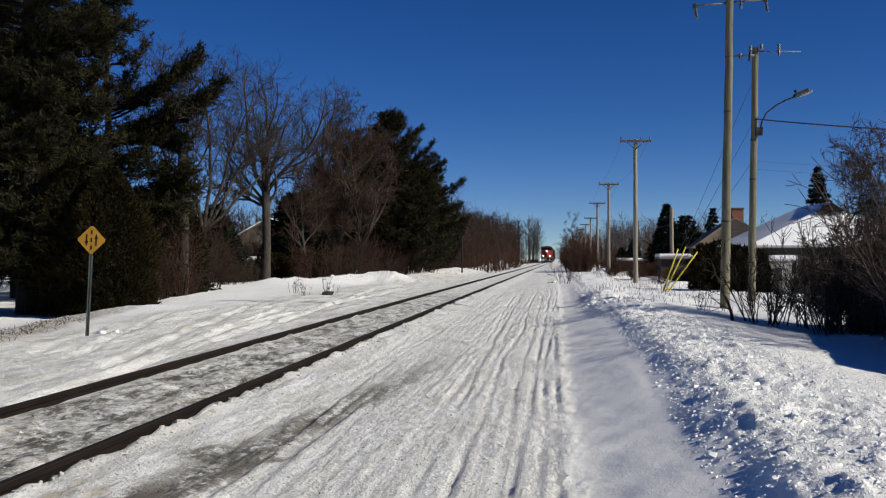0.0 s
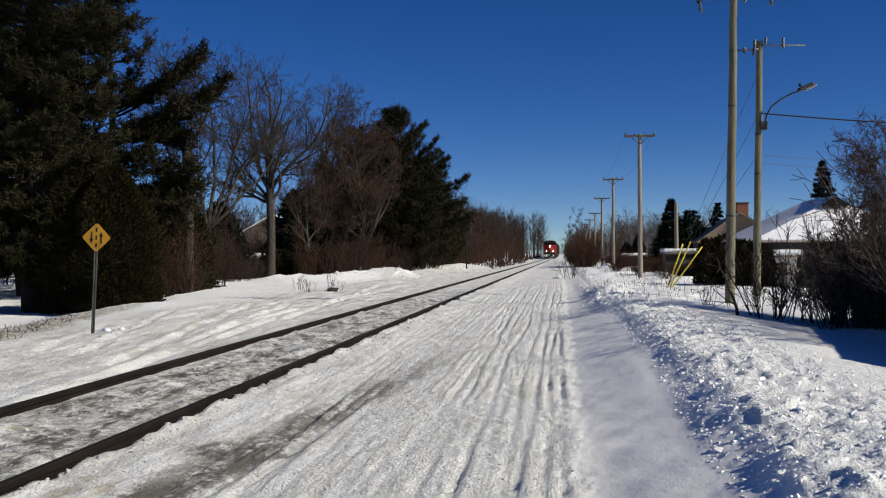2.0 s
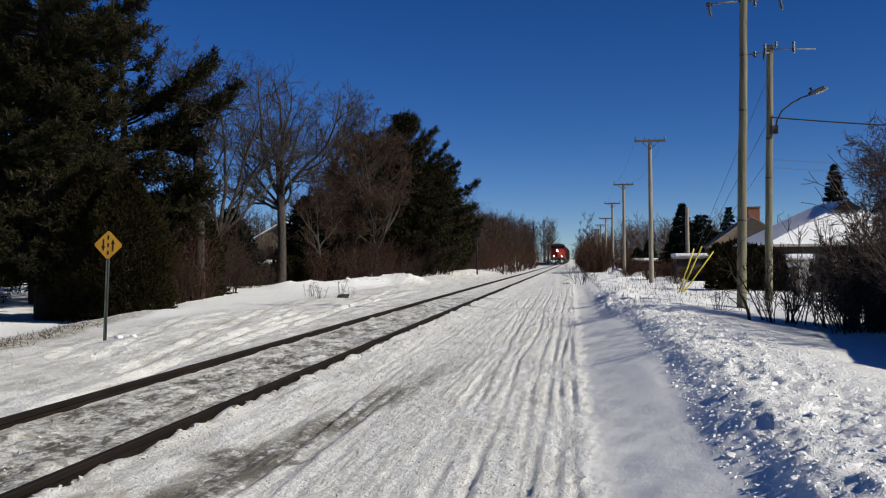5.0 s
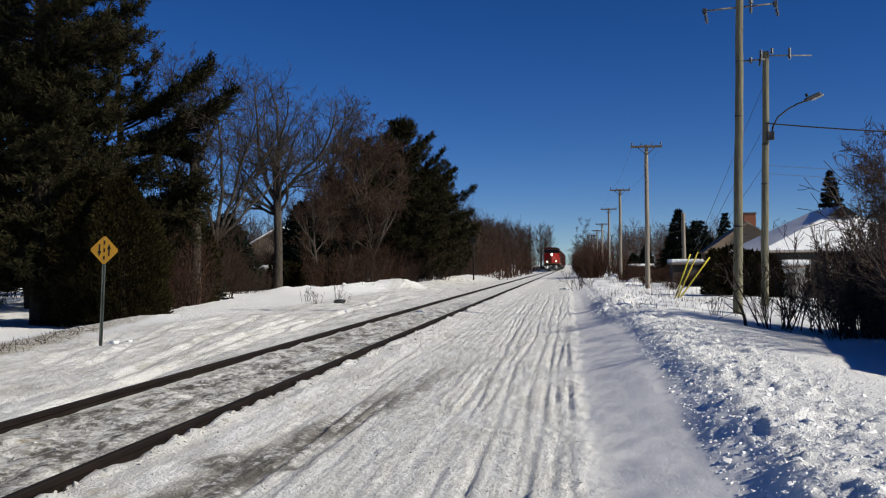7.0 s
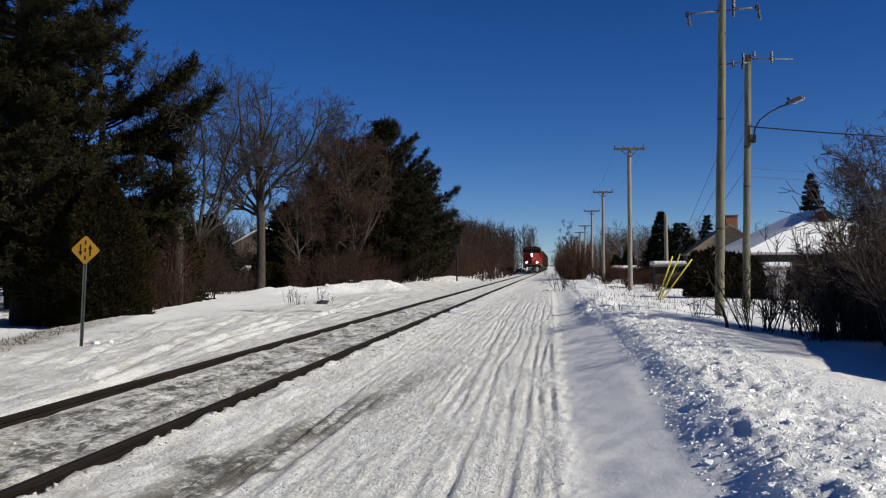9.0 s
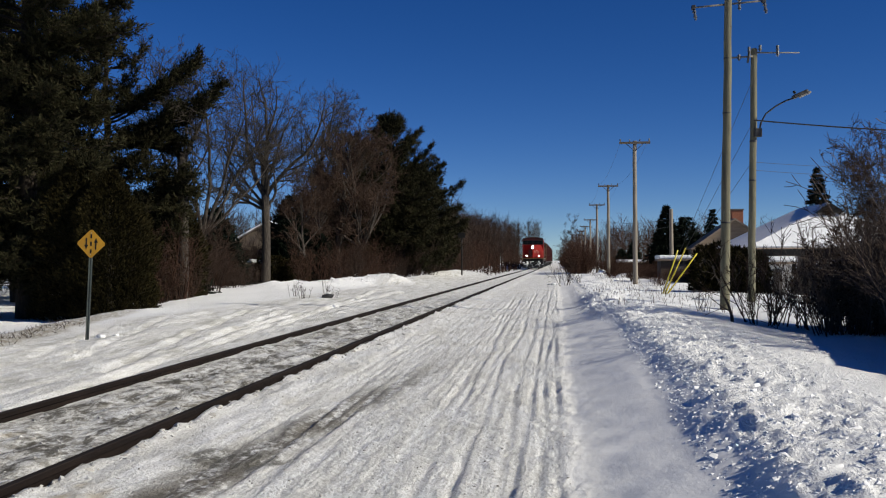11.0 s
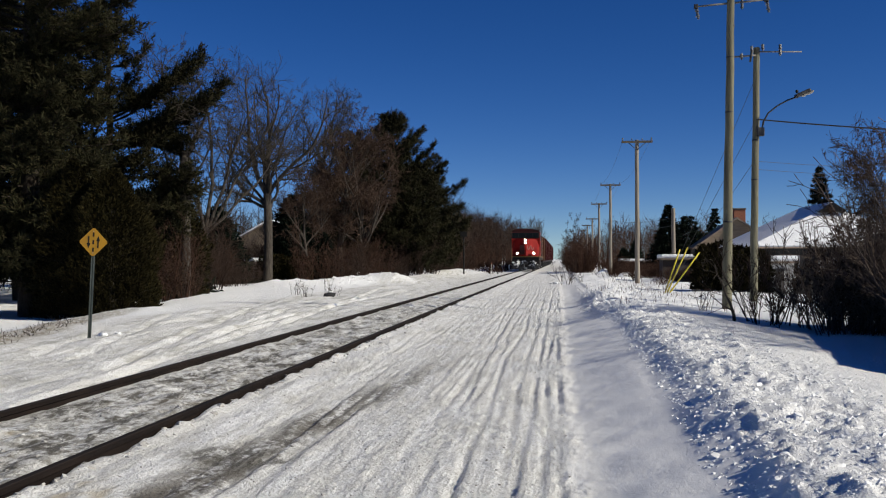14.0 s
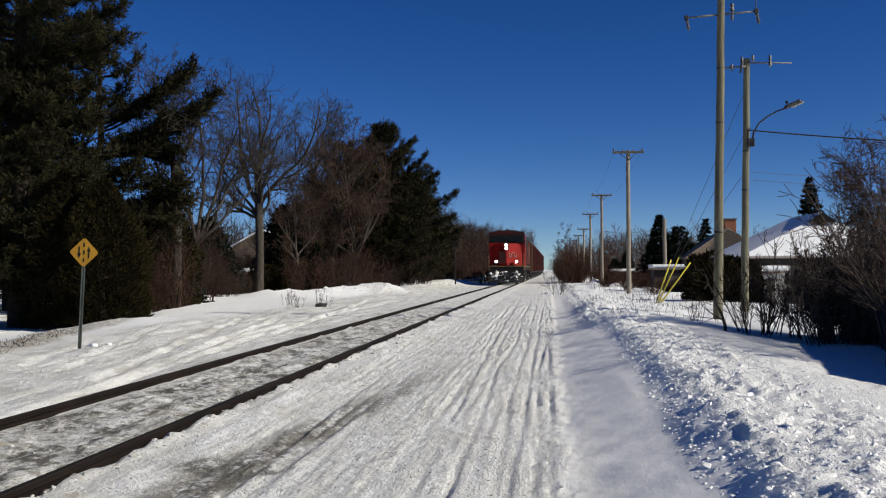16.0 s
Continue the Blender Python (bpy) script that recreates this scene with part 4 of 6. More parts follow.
    white_pine(gz(-9.6, 77), 6.4, 43, "shorter dark pine leaning over the brush", [(0.6, 2.6), (3.0, 2.6), (6.4, 0.4)], 60, rise=(0.1, 0.8), thick=0.8, **far)
    white_pine(gz(-15.5, 72), 10.8, 44, "brownish pine behind bare twigs", [(0.6, 3.4), (5.0, 3.6), (8.0, 2.4), (10.8, 0.4)], 110, needle="brown_needle", rise=(0.1, 0.8), thick=0.9, **far)
    white_pine(gz(-18.6, 76), 8.6, 47, "dark pine in the shade of others", [(0.6, 3.2), (5.0, 2.8), (8.6, 0.4)], 60, rise=(0.1, 0.6), thick=0.9, **far)
    bare_tree(gz(-13.1, 64.5), 9.2, 45, "brown twiggy tree before a dark pine", "brown_twig", dense=2.0, spread=1.0, finest=0.011)
    bare_tree(gz(-14.5, 63.5), 9.0, 46, "brown twiggy tree before a dark pine", "brown_twig", dense=2.0, spread=1.0, finest=0.011)
    bare_tree(gz(-15.7, 62.5), 6.6, 49, "low brown twiggy tree before a dark pine", "brown_twig", dense=2.0, spread=1.1, finest=0.011)
    cedar(gz(-16.9, 60.5), 3.9, 1.35, 25, "black-green evergreen bush under bare trees", 12000, "spruce", "evergreen_bush", 0.25, 0.45)
    cedar(gz(-15.6, 61.5), 3.0, 1.2, 26, "black-green evergreen bush under bare trees", 9000, "spruce", "evergreen_bush", 0.25, 0.45)
    for i, (x, y) in enumerate(((-17.6, 56.8), (-16.8, 56.4), (-16.0, 56.6), (-15.3, 56.2))):
        cedar(gz(x, y), 1.5 + 0.1 * math.sin(i * 2), 0.62, 150 + i, "low clipped green hedge bush behind the snow bank", 3000, "cedar", "hedge_bush", 0.16, 0.3, "hedge")
    # brush along the foot of the trees
    first = shrub((-14.2, 34, 0), 2.0, 2.2, 51, "dark red-brown leafless brush at the edge of the snow", "dark_twig", stems=34)
    second = shrub((-15.6, 38, 0), 3.2, 2.4, 52, "red-brown leafless brush under bare trees", "dark_twig", stems=34)
    third = shrub((-14.0, 60, 0), 2.3, 2.6, 53, "brown brush with a few withered leaves", "red_twig", stems=30, leaves=900)
    rng = np.random.default_rng(9)
    spots = [(-14.9, 36.5), (-16.2, 42), (-17.3, 45.5), (-16.8, 49.5), (-18.4, 48.5), (-19.6, 52), (-15.8, 46), (-20.5, 46), (-14.0, 32.2), (-16.6, 34.0),
             (-12.8, 58.5), (-12.0, 62), (-11.2, 65), (-10.4, 68), (-13.2, 62.5),
             (-11.6, 68.5), (-9.9, 72), (-9.7, 77), (-10.2, 81), (-9.9, 86), (-10.6, 91), (-11.0, 97), (-10.6, 103), (-11.2, 110), (-12.2, 75), (-21.5, 56), (-13.2, 52.3), (-20.9, 63), (-22.2, 66), (-20.2, 61), (-21.4, 64.5), (-19.4, 60.5)]
    kinds = [first, second, third]
    for i, (x, y) in enumerate(spots):
        s = rng.uniform(0.75, 1.15)
        copy_thing(kinds[i % 3], Matrix.LocRotScale(gz(x, y), Euler((0, 0, rng.uniform(0, 6.28))), (s, s, s * rng.uniform(0.8, 1.15))))
    for ob, (x, y) in zip(kinds, ((-14.2, 34), (-15.6, 38), (-14.0, 60))):
        ob.location = gz(x, y)
    # woods along the line, far off
    far = [(-11.5 - rng.random() ** 1.3 * 14, y, rng.uniform(0.8, 1.05) * (4.4 + 0.029 * y)) for y in np.concatenate([rng.uniform(86, 180, 260), rng.uniform(150, 330, 200)])]
    woods("far_woods", "brown leafless woods along the railway", far, "dark_twig", 3, limbs=22)
    low = [(-10.6 - rng.random() * 3.5 + 0.002 * y, y, rng.uniform(1.6, 3.4) * (1 + 0.003 * y)) for y in np.concatenate([rng.uniform(80, 160, 150), rng.uniform(150, 330, 110)])]
    low += [(-6.7 - rng.random() * 2.6 + 0.003 * y, y, rng.uniform(0.5, 1.1) * (1 + 0.002 * y)) for y in rng.uniform(98, 330, 170)]
    low += [(-5.9 - rng.random() * 3.2 + 0.003 * y, y, rng.uniform(0.35, 0.8)) for y in rng.uniform(86, 150, 150)]
    woods("verge_brush", "low red-brown brush along the railway", low, "red_twig", 5, limbs=20)
    deep = [(rng.uniform(-75, -22), y, rng.uniform(5, 9)) for y in rng.uniform(62, 130, 170)] + [(rng.uniform(-34, -17.5), y, rng.uniform(4.5, 6.5)) for y in rng.uniform(70, 92, 110)]
    deep = [(x, y, h) for x, y, h in deep if not (-0.358 < x / y < -0.308 and y < 92)]
    deep += [(-0.333 * y + rng.normal(0, 2.4), y, rng.uniform(5.5, 8.0)) for y in rng.uniform(104, 135, 40)]
    woods("deep_woods", "dark leafless woods behind the grove", deep, "dark_twig", 4, limbs=20)
    thin = [(rng.uniform(-14, -10.5), y, rng.uniform(7.5, 9.5)) for y in rng.uniform(90, 118, 14)]
    woods("tall_saplings", "thin tall leafless saplings", thin, "twig", 6, limbs=16)
    clump = [(-9.8 + rng.normal(0, 1.3), 400 + rng.normal(0, 3), rng.uniform(13, 18)) for _ in range(16)]
    woods("lone_clump", "clump of tall bare trees beside the far line", clump, "twig", 7, limbs=30)


plant_left()


def plant_right():
    rng = np.random.default_rng(19)
    one = shrub((0, 0, 0), 1.9, 1.1, 61, "red-brown leafless brush beside the trail", stems=30)
    two = shrub((0, 0, 0), 2.6, 1.3, 62, "tall red-brown leafless brush beside the trail", "red_twig", stems=32)
    spots = [(2.6, 93), (1.9, 96), (3.0, 98), (1.7, 99), (1.8, 106), (2.1, 91), (1.5, 94), (2.8, 97), (2.2, 103), (1.6, 110), (1.7, 118), (2.3, 126), (1.7, 136), (2.2, 146)]
    for i, (x, y) in enumerate(spots):
        s = rng.uniform(0.85, 1.15) * (1 + 0.006 * (y - 75))
        copy_thing((one, two)[i % 2], Matrix.LocRotScale(gz(x, y), Euler((0, 0, rng.uniform(0, 6.28))), (s, s, s)))
    one.matrix_basis, two.matrix_basis = pose(*gz(2.0, 101)), pose(*gz(2.4, 92))
    bare_tree(gz(1.5, 112), 6.2, 71, "slender bare tree rising from the brush", thin=0.28, dense=0.8, spread=0.6, finest=0.004)
    bare_tree(gz(2.2, 126), 6.2, 72, "slender bare tree rising from the brush", thin=0.28, dense=0.8, spread=0.6, finest=0.004)
    far = [(2.2 + rng.random() * 9, y, rng.uniform(0.7, 1.1) * (3.2 + 0.018 * y)) for y in rng.uniform(135, 330, 130)]
    woods("verge_woods", "brown leafless growth along the line", far, "red_twig", 13, limbs=20)
    mid = [(rng.uniform(6.5, 24), y, rng.uniform(5.5, 8.0)) for y in rng.uniform(128, 175, 90)]
    woods("garden_trees", "brown leafless trees behind the gardens", mid, "red_twig", 15, limbs=24)
    back = [(rng.uniform(9, 60), y, rng.uniform(4.5, 7.5)) for y in rng.uniform(115, 190, 130)]
    woods("village_trees", "leafless trees behind the houses", back, "dark_twig", 14, limbs=18)
    n = 760
    y = np.concatenate([rng.uniform(38, 90, n - 260), rng.uniform(22, 42, 260)])
    x = np.concatenate([2.6 + 3.6 * rng.random(n - 260) ** 0.7, rng.uniform(1.2, 4.6, 260)])
    foot = np.stack([x, y, ground_z(x, y) - 0.03], axis=1)
    high = rng.uniform(0.08, 0.40, (n, 1)) * np.clip(y / 60, 0.5, 1.2)[:, None]
    tip = foot + high * np.concatenate([rng.normal(0, 0.28, (n, 2)), np.ones((n, 1))], axis=1)
    stalks = tubes("verge_stubble", np.concatenate([foot, tip, np.full((n, 1), 0.007), np.full((n, 1), 0.004)], axis=1), 3)
    stalks.materials.append(M["red_twig"])
    tagged(new("verge_stubble", stalks), "thin red-brown stalks sticking out of the verge snow", "weed", kind="stuff")
    # evergreens behind the gardens
    spruce(gz(8.85, 80), 6.0, 1.75, 81, "dark conical spruce behind sheds", 15000)
    spruce(gz(10.65, 82), 5.4, 1.55, 82, "dark round-topped evergreen behind sheds", 9000, "evergreen_tree", 0.32, 0.45)
    spruce(gz(14.4, 92), 6.8, 1.7, 83, "dark conical spruce behind a house", 7000)
    spruce(gz(19.4, 75), 9.0, 2.2, 84, "pointed dark fir rising behind a snowy roof", 22000, "fir_tree", 0.26)
    spruce(gz(6.6, 100), 2.4, 1.2, 85, "small dark spruce by the houses", 6000)
    spruce(gz(8.4, 108), 3.6, 1.2, 86, "small dark spruce by the houses", 6000)
    # dark hedge before the house
    for i in range(4):
        x, y = 6.2 + i * 0.66, 41.5 + 0.25 * math.sin(i * 2.1)
        cedar(gz(x, y), 1.85 + 0.15 * math.sin(i * 1.7), 0.62, 90 + i, "dark clipped hedge bush before a house", 2600, "cedar", "hedge_bush", 0.2, 0.3, "hedge")
    # leafless thicket close to the trail
    leafy = shrub((0, 0, 0), 1.7, 1.7, 67, "dense dark bush with few withered leaves", "thicket_twig", stems=36, name="leafy_bush", leaves=900, group="thicket")
    for x, y, k in ((5.0, 17.3, 0.8), (5.8, 16.8, 0.9), (5.9, 17.9, 0.95), (6.6, 16.9, 1.0), (7.5, 17.4, 1.0), (6.4, 18.6, 0.95), (5.5, 18.8, 0.9)):
        copy_thing(leafy, Matrix.LocRotScale(gz(x, y), Euler((0, 0, rng.uniform(0, 6.28))), (k, k, k)))
    leafy.matrix_basis = pose(*gz(5.3, 18.0))
    dense = shrub((0, 0, 0), 3.0, 2.0, 63, "dense dark leafless thicket on the snow", "thicket_twig", stems=30, name="thicket", group="thicket")
    open_one = shrub((0, 0, 0), 2.2, 0.9, 64, "open leafless bush with dark upright stems", "dark_twig", stems=7, name="thicket", group="thicket")
    # copies out of view to the right are added to drop twig shadows
    places = [(dense, 5.9, 18.0, 0.65), (dense, 6.4, 16.9, 0.75), (dense, 6.7, 18.0, 0.85), (dense, 7.6, 16.5, 1.0), (dense, 8.6, 18.0, 1.0),
              (dense, 4.85, 18.4, 0.52), (dense, 5.95, 15.7, 0.9), (dense, 6.0, 14.1, 1.05), (dense, 5.6, 12.1, 1.0), (dense, 5.6, 19.4, 0.6),
              (open_one, 3.62, 18.2, 0.68), (open_one, 4.3, 19.4, 0.75), (open_one, 0.47, 50.4, 0.75), (open_one, 5.35, 13.0, 1.0), (open_one, 5.4, 11.9, 1.0), (open_one, 5.75, 14.0, 1.1), (open_one, 0.75, 56, 0.42), (open_one, 5.7, 18.2, 1.25)]
    for k, x, y, s in places:
        copy_thing(k, Matrix.LocRotScale(gz(x, y), Euler((0, 0, rng.uniform(0, 6.28))), (s, s, s)))
    dense.matrix_basis, open_one.matrix_basis = pose(*gz(9.8, 18.6)), pose(*gz(4.05, 19.0))
    for x, y, high, seed in ((7.0, 19.4, 3.5, 74), (6.3, 18.2, 3.2, 73), (7.9, 18.2, 3.6, 75), (6.2, 19.6, 2.9, 76), (7.1, 21.2, 3.5, 77)):
        bare_tree(gz(x, y), high, seed, "low bare tree with a dense crown of dark twigs", "brown_twig", spread=1.0, dense=1.5, thin=0.4, finest=0.0032)
    for x, y, s in ((4.7, 59, 0.45), (5.6, 63, 0.5), (6.6, 57, 0.45), (5.2, 70, 0.6), (6.4, 74, 0.6), (3.7, 66, 0.4), (7.2, 62, 0.7), (8.0, 66, 0.8), (5.8, 78, 0.8), (7.4, 84, 0.9), (6.6, 69, 0.7), (8.9, 72, 0.9), (5.0, 90, 0.9), (4.8, 96, 0.9), (4.9, 82, 0.6), (6.0, 86, 0.6), (5.2, 50, 0.3), (7.4, 55, 0.5), (8.4, 58, 0.6)):
        copy_thing(one, Matrix.LocRotScale(gz(x, y), Euler((0, 0, rng.uniform(0, 6.28))), (s * 1.5, s * 1.5, s)))


plant_right()

# ---- poles and lines ----


def insulator(at, parent, high=0.16, r=0.05):
    bm = bmesh.new()
    for z, s in ((0.02, 0.5), (0.06, 1.0), (0.10, 0.7), (0.14, 0.9)):
        bmesh.ops.create_cone(bm, cap_ends=True, segments=8, radius1=r * s, radius2=r * s * 0.7, depth=high * 0.28,
                              matrix=Matrix.Translation((at[0], at[1], at[2] + z * high / 0.16)))
    return part("insulator", bm, M["glass_bell"], parent)


def shaft(top, r0, r1, seed, lean=(0.0, 0.0)):
    rng = np.random.default_rng(seed)
    n = 14
    c = [(lean[0] * k + rng.normal(0, 0.006), lean[1] * k + rng.normal(0, 0.006), -0.6 + (top + 0.6) * k) for k in np.linspace(0, 1, n)]
    r = np.linspace(r0, r1, n)
    return pipe("shaft", c, r, 14)


def line_pole(at, top, seed, arm=0.82, wood="pole_grey", label="silvered wooden utility pole with a dark crossarm"):
    p = thing("utility_pole", at, label, "utility pole", "poles along the line")
    part("shaft", shaft(top, 0.135, 0.10, seed), M[wood], p)
    part("cap", rod((0, 0, top - 0.02), (0, 0, top + 0.015), 0.098, 0.08), M[wood], p)
    part("crossarm", block(-arm, arm, -0.17, -0.08, top - 0.16, top - 0.04, 0.01), M["arm_wood"], p, "dark wooden crossarm")
    for s in (-1, 1):
        part("brace", rod((s * 0.45, -0.125, top - 0.15), (0, -0.15, top - 0.55), 0.018, sides=6), M["dark_steel"], p)
        insulator((s * (arm - 0.06), -0.125, top - 0.04), p)
        insulator((s * (arm - 0.55), -0.125, top - 0.04), p, 0.13, 0.04)
    return p


def build_poles():
    for i, (x, y, top) in enumerate(((4.18, 52.5, 7.72), (4.22, 80, 7.5), (4.2, 102, 7.2), (4.3, 125, 6.6), (4.35, 149, 6.6), (4.4, 173, 6.6), (4.45, 198, 6.6), (4.5, 223, 6.6))):
        at = gz(x, y)
        line_pole(at, top - at[2], 200 + i)
    # the tall near pole with hanging insulators
    at = gz(4.24, 25.3)
    near = thing("utility_pole", at, "tall greenish weathered utility pole with hanging insulators", "utility pole", "poles along the line")
    top = 9.2 - at[2]
    part("shaft", shaft(top, 0.128, 0.088, 210, (0.18, 0.0)), M["pole_wood"], near)
    arm_z = 7.885 - at[2]
    for s, high in ((-1, -0.06), (1, 0.06)):
        x = 0.155 + s * 0.875
        part("crossarm", rod((0.155 + s * 0.10, -0.02, arm_z + high * 0.1), (x, -0.02, arm_z + high), 0.026, 0.020, 8), M["arm_steel"], near, "weathered steel crossarm")
        part("clamp", block(x - 0.05, x + 0.05, -0.07, 0.03, arm_z + high - 0.06, arm_z + high + 0.06, 0.012), M["dark_steel"], near)
        bm = bmesh.new()
        for k in range(4):
            bmesh.ops.create_cone(bm, cap_ends=True, segments=10, radius1=0.035 if k % 2 else 0.055, radius2=0.03, depth=0.07,
                                  matrix=Matrix.Translation((x + 0.02 + 0.012 * k, -0.02, arm_z + high - 0.09 - 0.065 * k)))
        part("hanging_insulator", bm, M["glass_bell"], near)
    insulator((0.43, -0.02, arm_z + 0.03), near, 0.24, 0.07)
    insulator((0.43, -0.02, arm_z - 0.16), near, 0.14, 0.05)
    for z in (2.2, 5.0, 6.4, 7.2):
        part("band", rod((0.18 * z / top, 0, z), (0.18 * z / top, 0, z + 0.04), 0.130 - 0.0042 * z, sides=14), M["dark_steel"], near)
    # the pole behind it, which carries the street lamp
    at = gz(5.91, 30.5)
    lamp_pole = thing("utility_pole", at, "weathered utility pole with a spread steel crossarm", "utility pole", "poles along the line")
    top = 7.82 - at[2]
    part("shaft", shaft(top, 0.122, 0.096, 211, (0.15, 0.0)), M["pole_wood"], lamp_pole)
    part("cap", rod((0.15, 0, top - 0.03), (0.15, 0, top + 0.02), 0.094, 0.075), M["pole_wood"], lamp_pole)
    part("crossarm", rod((-0.55, -0.1, top - 0.27), (0.10, -0.1, top - 0.24), 0.026, 0.026, 8), M["arm_steel"], lamp_pole, "weathered steel crossarm")
    part("crossarm", rod((0.16, -0.1, top - 0.13), (1.48, -0.05, top - 0.16), 0.024, 0.018, 8), M["arm_steel"], lamp_pole, "weathered steel crossarm")
    for x, y, z in ((-0.02, -0.12, -0.14), (0.31, -0.1, -0.09), (0.83, -0.08, -0.10), (0.83, -0.08, -0.26), (-0.32, -0.1, -0.36)):
        insulator((x, y, top + z), lamp_pole, 0.18, 0.06)
    part("fuse_holder", rod((-0.08, -0.17, top - 0.45), (-0.02, -0.17, top - 0.12), 0.03, 0.045, 8), M["dark_steel"], lamp_pole)
    for z in (3.7, 4.9):
        part("band", rod((0.15 * z / top, 0, z), (0.15 * z / top, 0, z + 0.05), 0.126 - 0.0034 * z, sides=14), M["dark_steel"], lamp_pole)
    lamp = thing("street_lamp", (6.04, 30.5, 5.22), "grey street lamp on a curved bracket fixed to a pole", "street lamp")
    curve = [(0.12, -0.12, 0.0), (0.17, -0.14, 0.30), (0.32, -0.15, 0.58), (0.60, -0.15, 0.80), (0.90, -0.15, 0.96), (1.16, -0.15, 1.05)]
    part("bracket", pipe("bracket", curve, [0.024] * len(curve)), M["dark_steel"], lamp)
    part("clamp", block(-0.02, 0.20, -0.22, -0.06, -0.12, 0.14, 0.02), M["dark_steel"], lamp)
    tilt = pose(1.13, -0.15, 1.0, 0, -23, 0)
    bm = block(0.0, 0.50, -0.12, 0.12, 0.0, 0.12, 0.045)
    bm.transform(tilt)
    part("housing", bm, M["dark_steel"], lamp)
    bm = block(0.20, 0.56, -0.10, 0.10, -0.04, 0.03, 0.03)
    bm.transform(tilt)
    part("lens", bm, M["lens"], lamp)
    bm = rod((0.12, 0, 0.14), (0.12, 0, 0.23), 0.04)
    bm.transform(tilt)
    part("photocell", bm, M["black_paint"], lamp)
    # the short grey pole among the gardens
    p = thing("utility_pole", gz(8.1, 70), "plain grey pole standing among gardens", "utility pole")
    part("shaft", shaft(5.0, 0.15, 0.13, 212), M["pole_grey"], p)
    part("cap", rod((0, 0, 4.98), (0, 0, 5.03), 0.13, 0.10), M["pole_grey"], p)


build_poles()


def cable(a, b, sag, r=0.009, label="thin dark overhead wire between poles", name="overhead_wire"):
    a, b = np.array(a, float), np.array(b, float)
    n = 22
    pts = [a + (b - a) * k + np.array([0, 0, -4 * sag * k * (1 - k)]) for k in np.linspace(0, 1, n)]
    mesh = pipe(name, pts, [r] * n, 5)
    mesh.materials.append(M["wire"])
    tagged(new(name, mesh), label, "wire", "overhead wires")


def string_wires():
    cable((6.02, 30.4, 5.62), (17.5, 26.0, 4.35), 0.2, 0.022, "thick twisted service cable running to a house")
    for s in (-0.72, 0.74):
        cable((4.18 + s, 52.4, 7.8), (4.22 + s, 79.9, 7.55), 0.5, 0.006)
        cable((4.22 + s, 79.9, 7.55), (4.2 + s, 101.9, 7.25), 0.4, 0.006)
    cable((4.2, 80, 4.5), (8.1, 70, 4.3), 0.25, 0.014, "thin dark wire from the line to a garden pole")
    cable((4.2, 80, 3.9), (8.1, 70, 3.75), 0.25, 0.014, "thin dark wire from the line to a garden pole")
    cable((6.02, 30.5, 4.35), (12.0, 36.0, 4.6), 0.05, 0.006)
    cable((6.02, 30.5, 4.10), (12.0, 36.0, 4.3), 0.05, 0.006)
    cable((5.27, 25.28, 7.96), (5.20, 25.2, 9.4), 0.0, 0.012, "pale wire rising from a crossarm")
    cable((6.25, 30.35, 5.62), (6.12, 30.35, 5.28), 0.10, 0.016, "dark loop of cable hanging at a pole")
    anchor = (4.02, 37.7, 0.1)
    tops = ((6.03, 30.6, 6.9), (5.98, 30.6, 5.5), (5.95, 30.6, 4.3))
    for t in tops:
        cable(anchor, t, 0.0, 0.007, "taut steel guy wire from pole to anchor", "guy_wire")


string_wires()


def build_guards():
    base = Vector((4.02, 37.7, 0.0))
    base.z = float(ground_z(4.02, 37.7)) - 0.05
    for i, (dx, dz) in enumerate(((0.52, 1.70), (0.72, 1.78), (1.05, 1.58))):
        g = thing("guy_guard", base + Vector((0.06 * i, -0.12 * i, 0)), "bright yellow plastic guard on a slanting guy wire", "guard", "guy guards")
        tip = Vector((dx, -0.5 - 0.1 * i, dz))
        part("tube", rod((0, 0, 0), tip, 0.028, 0.026), M["yellow"], g)
        part("collar", rod(tip * 0.1, tip * 0.14, 0.036), M["yellow"], g)


build_guards()


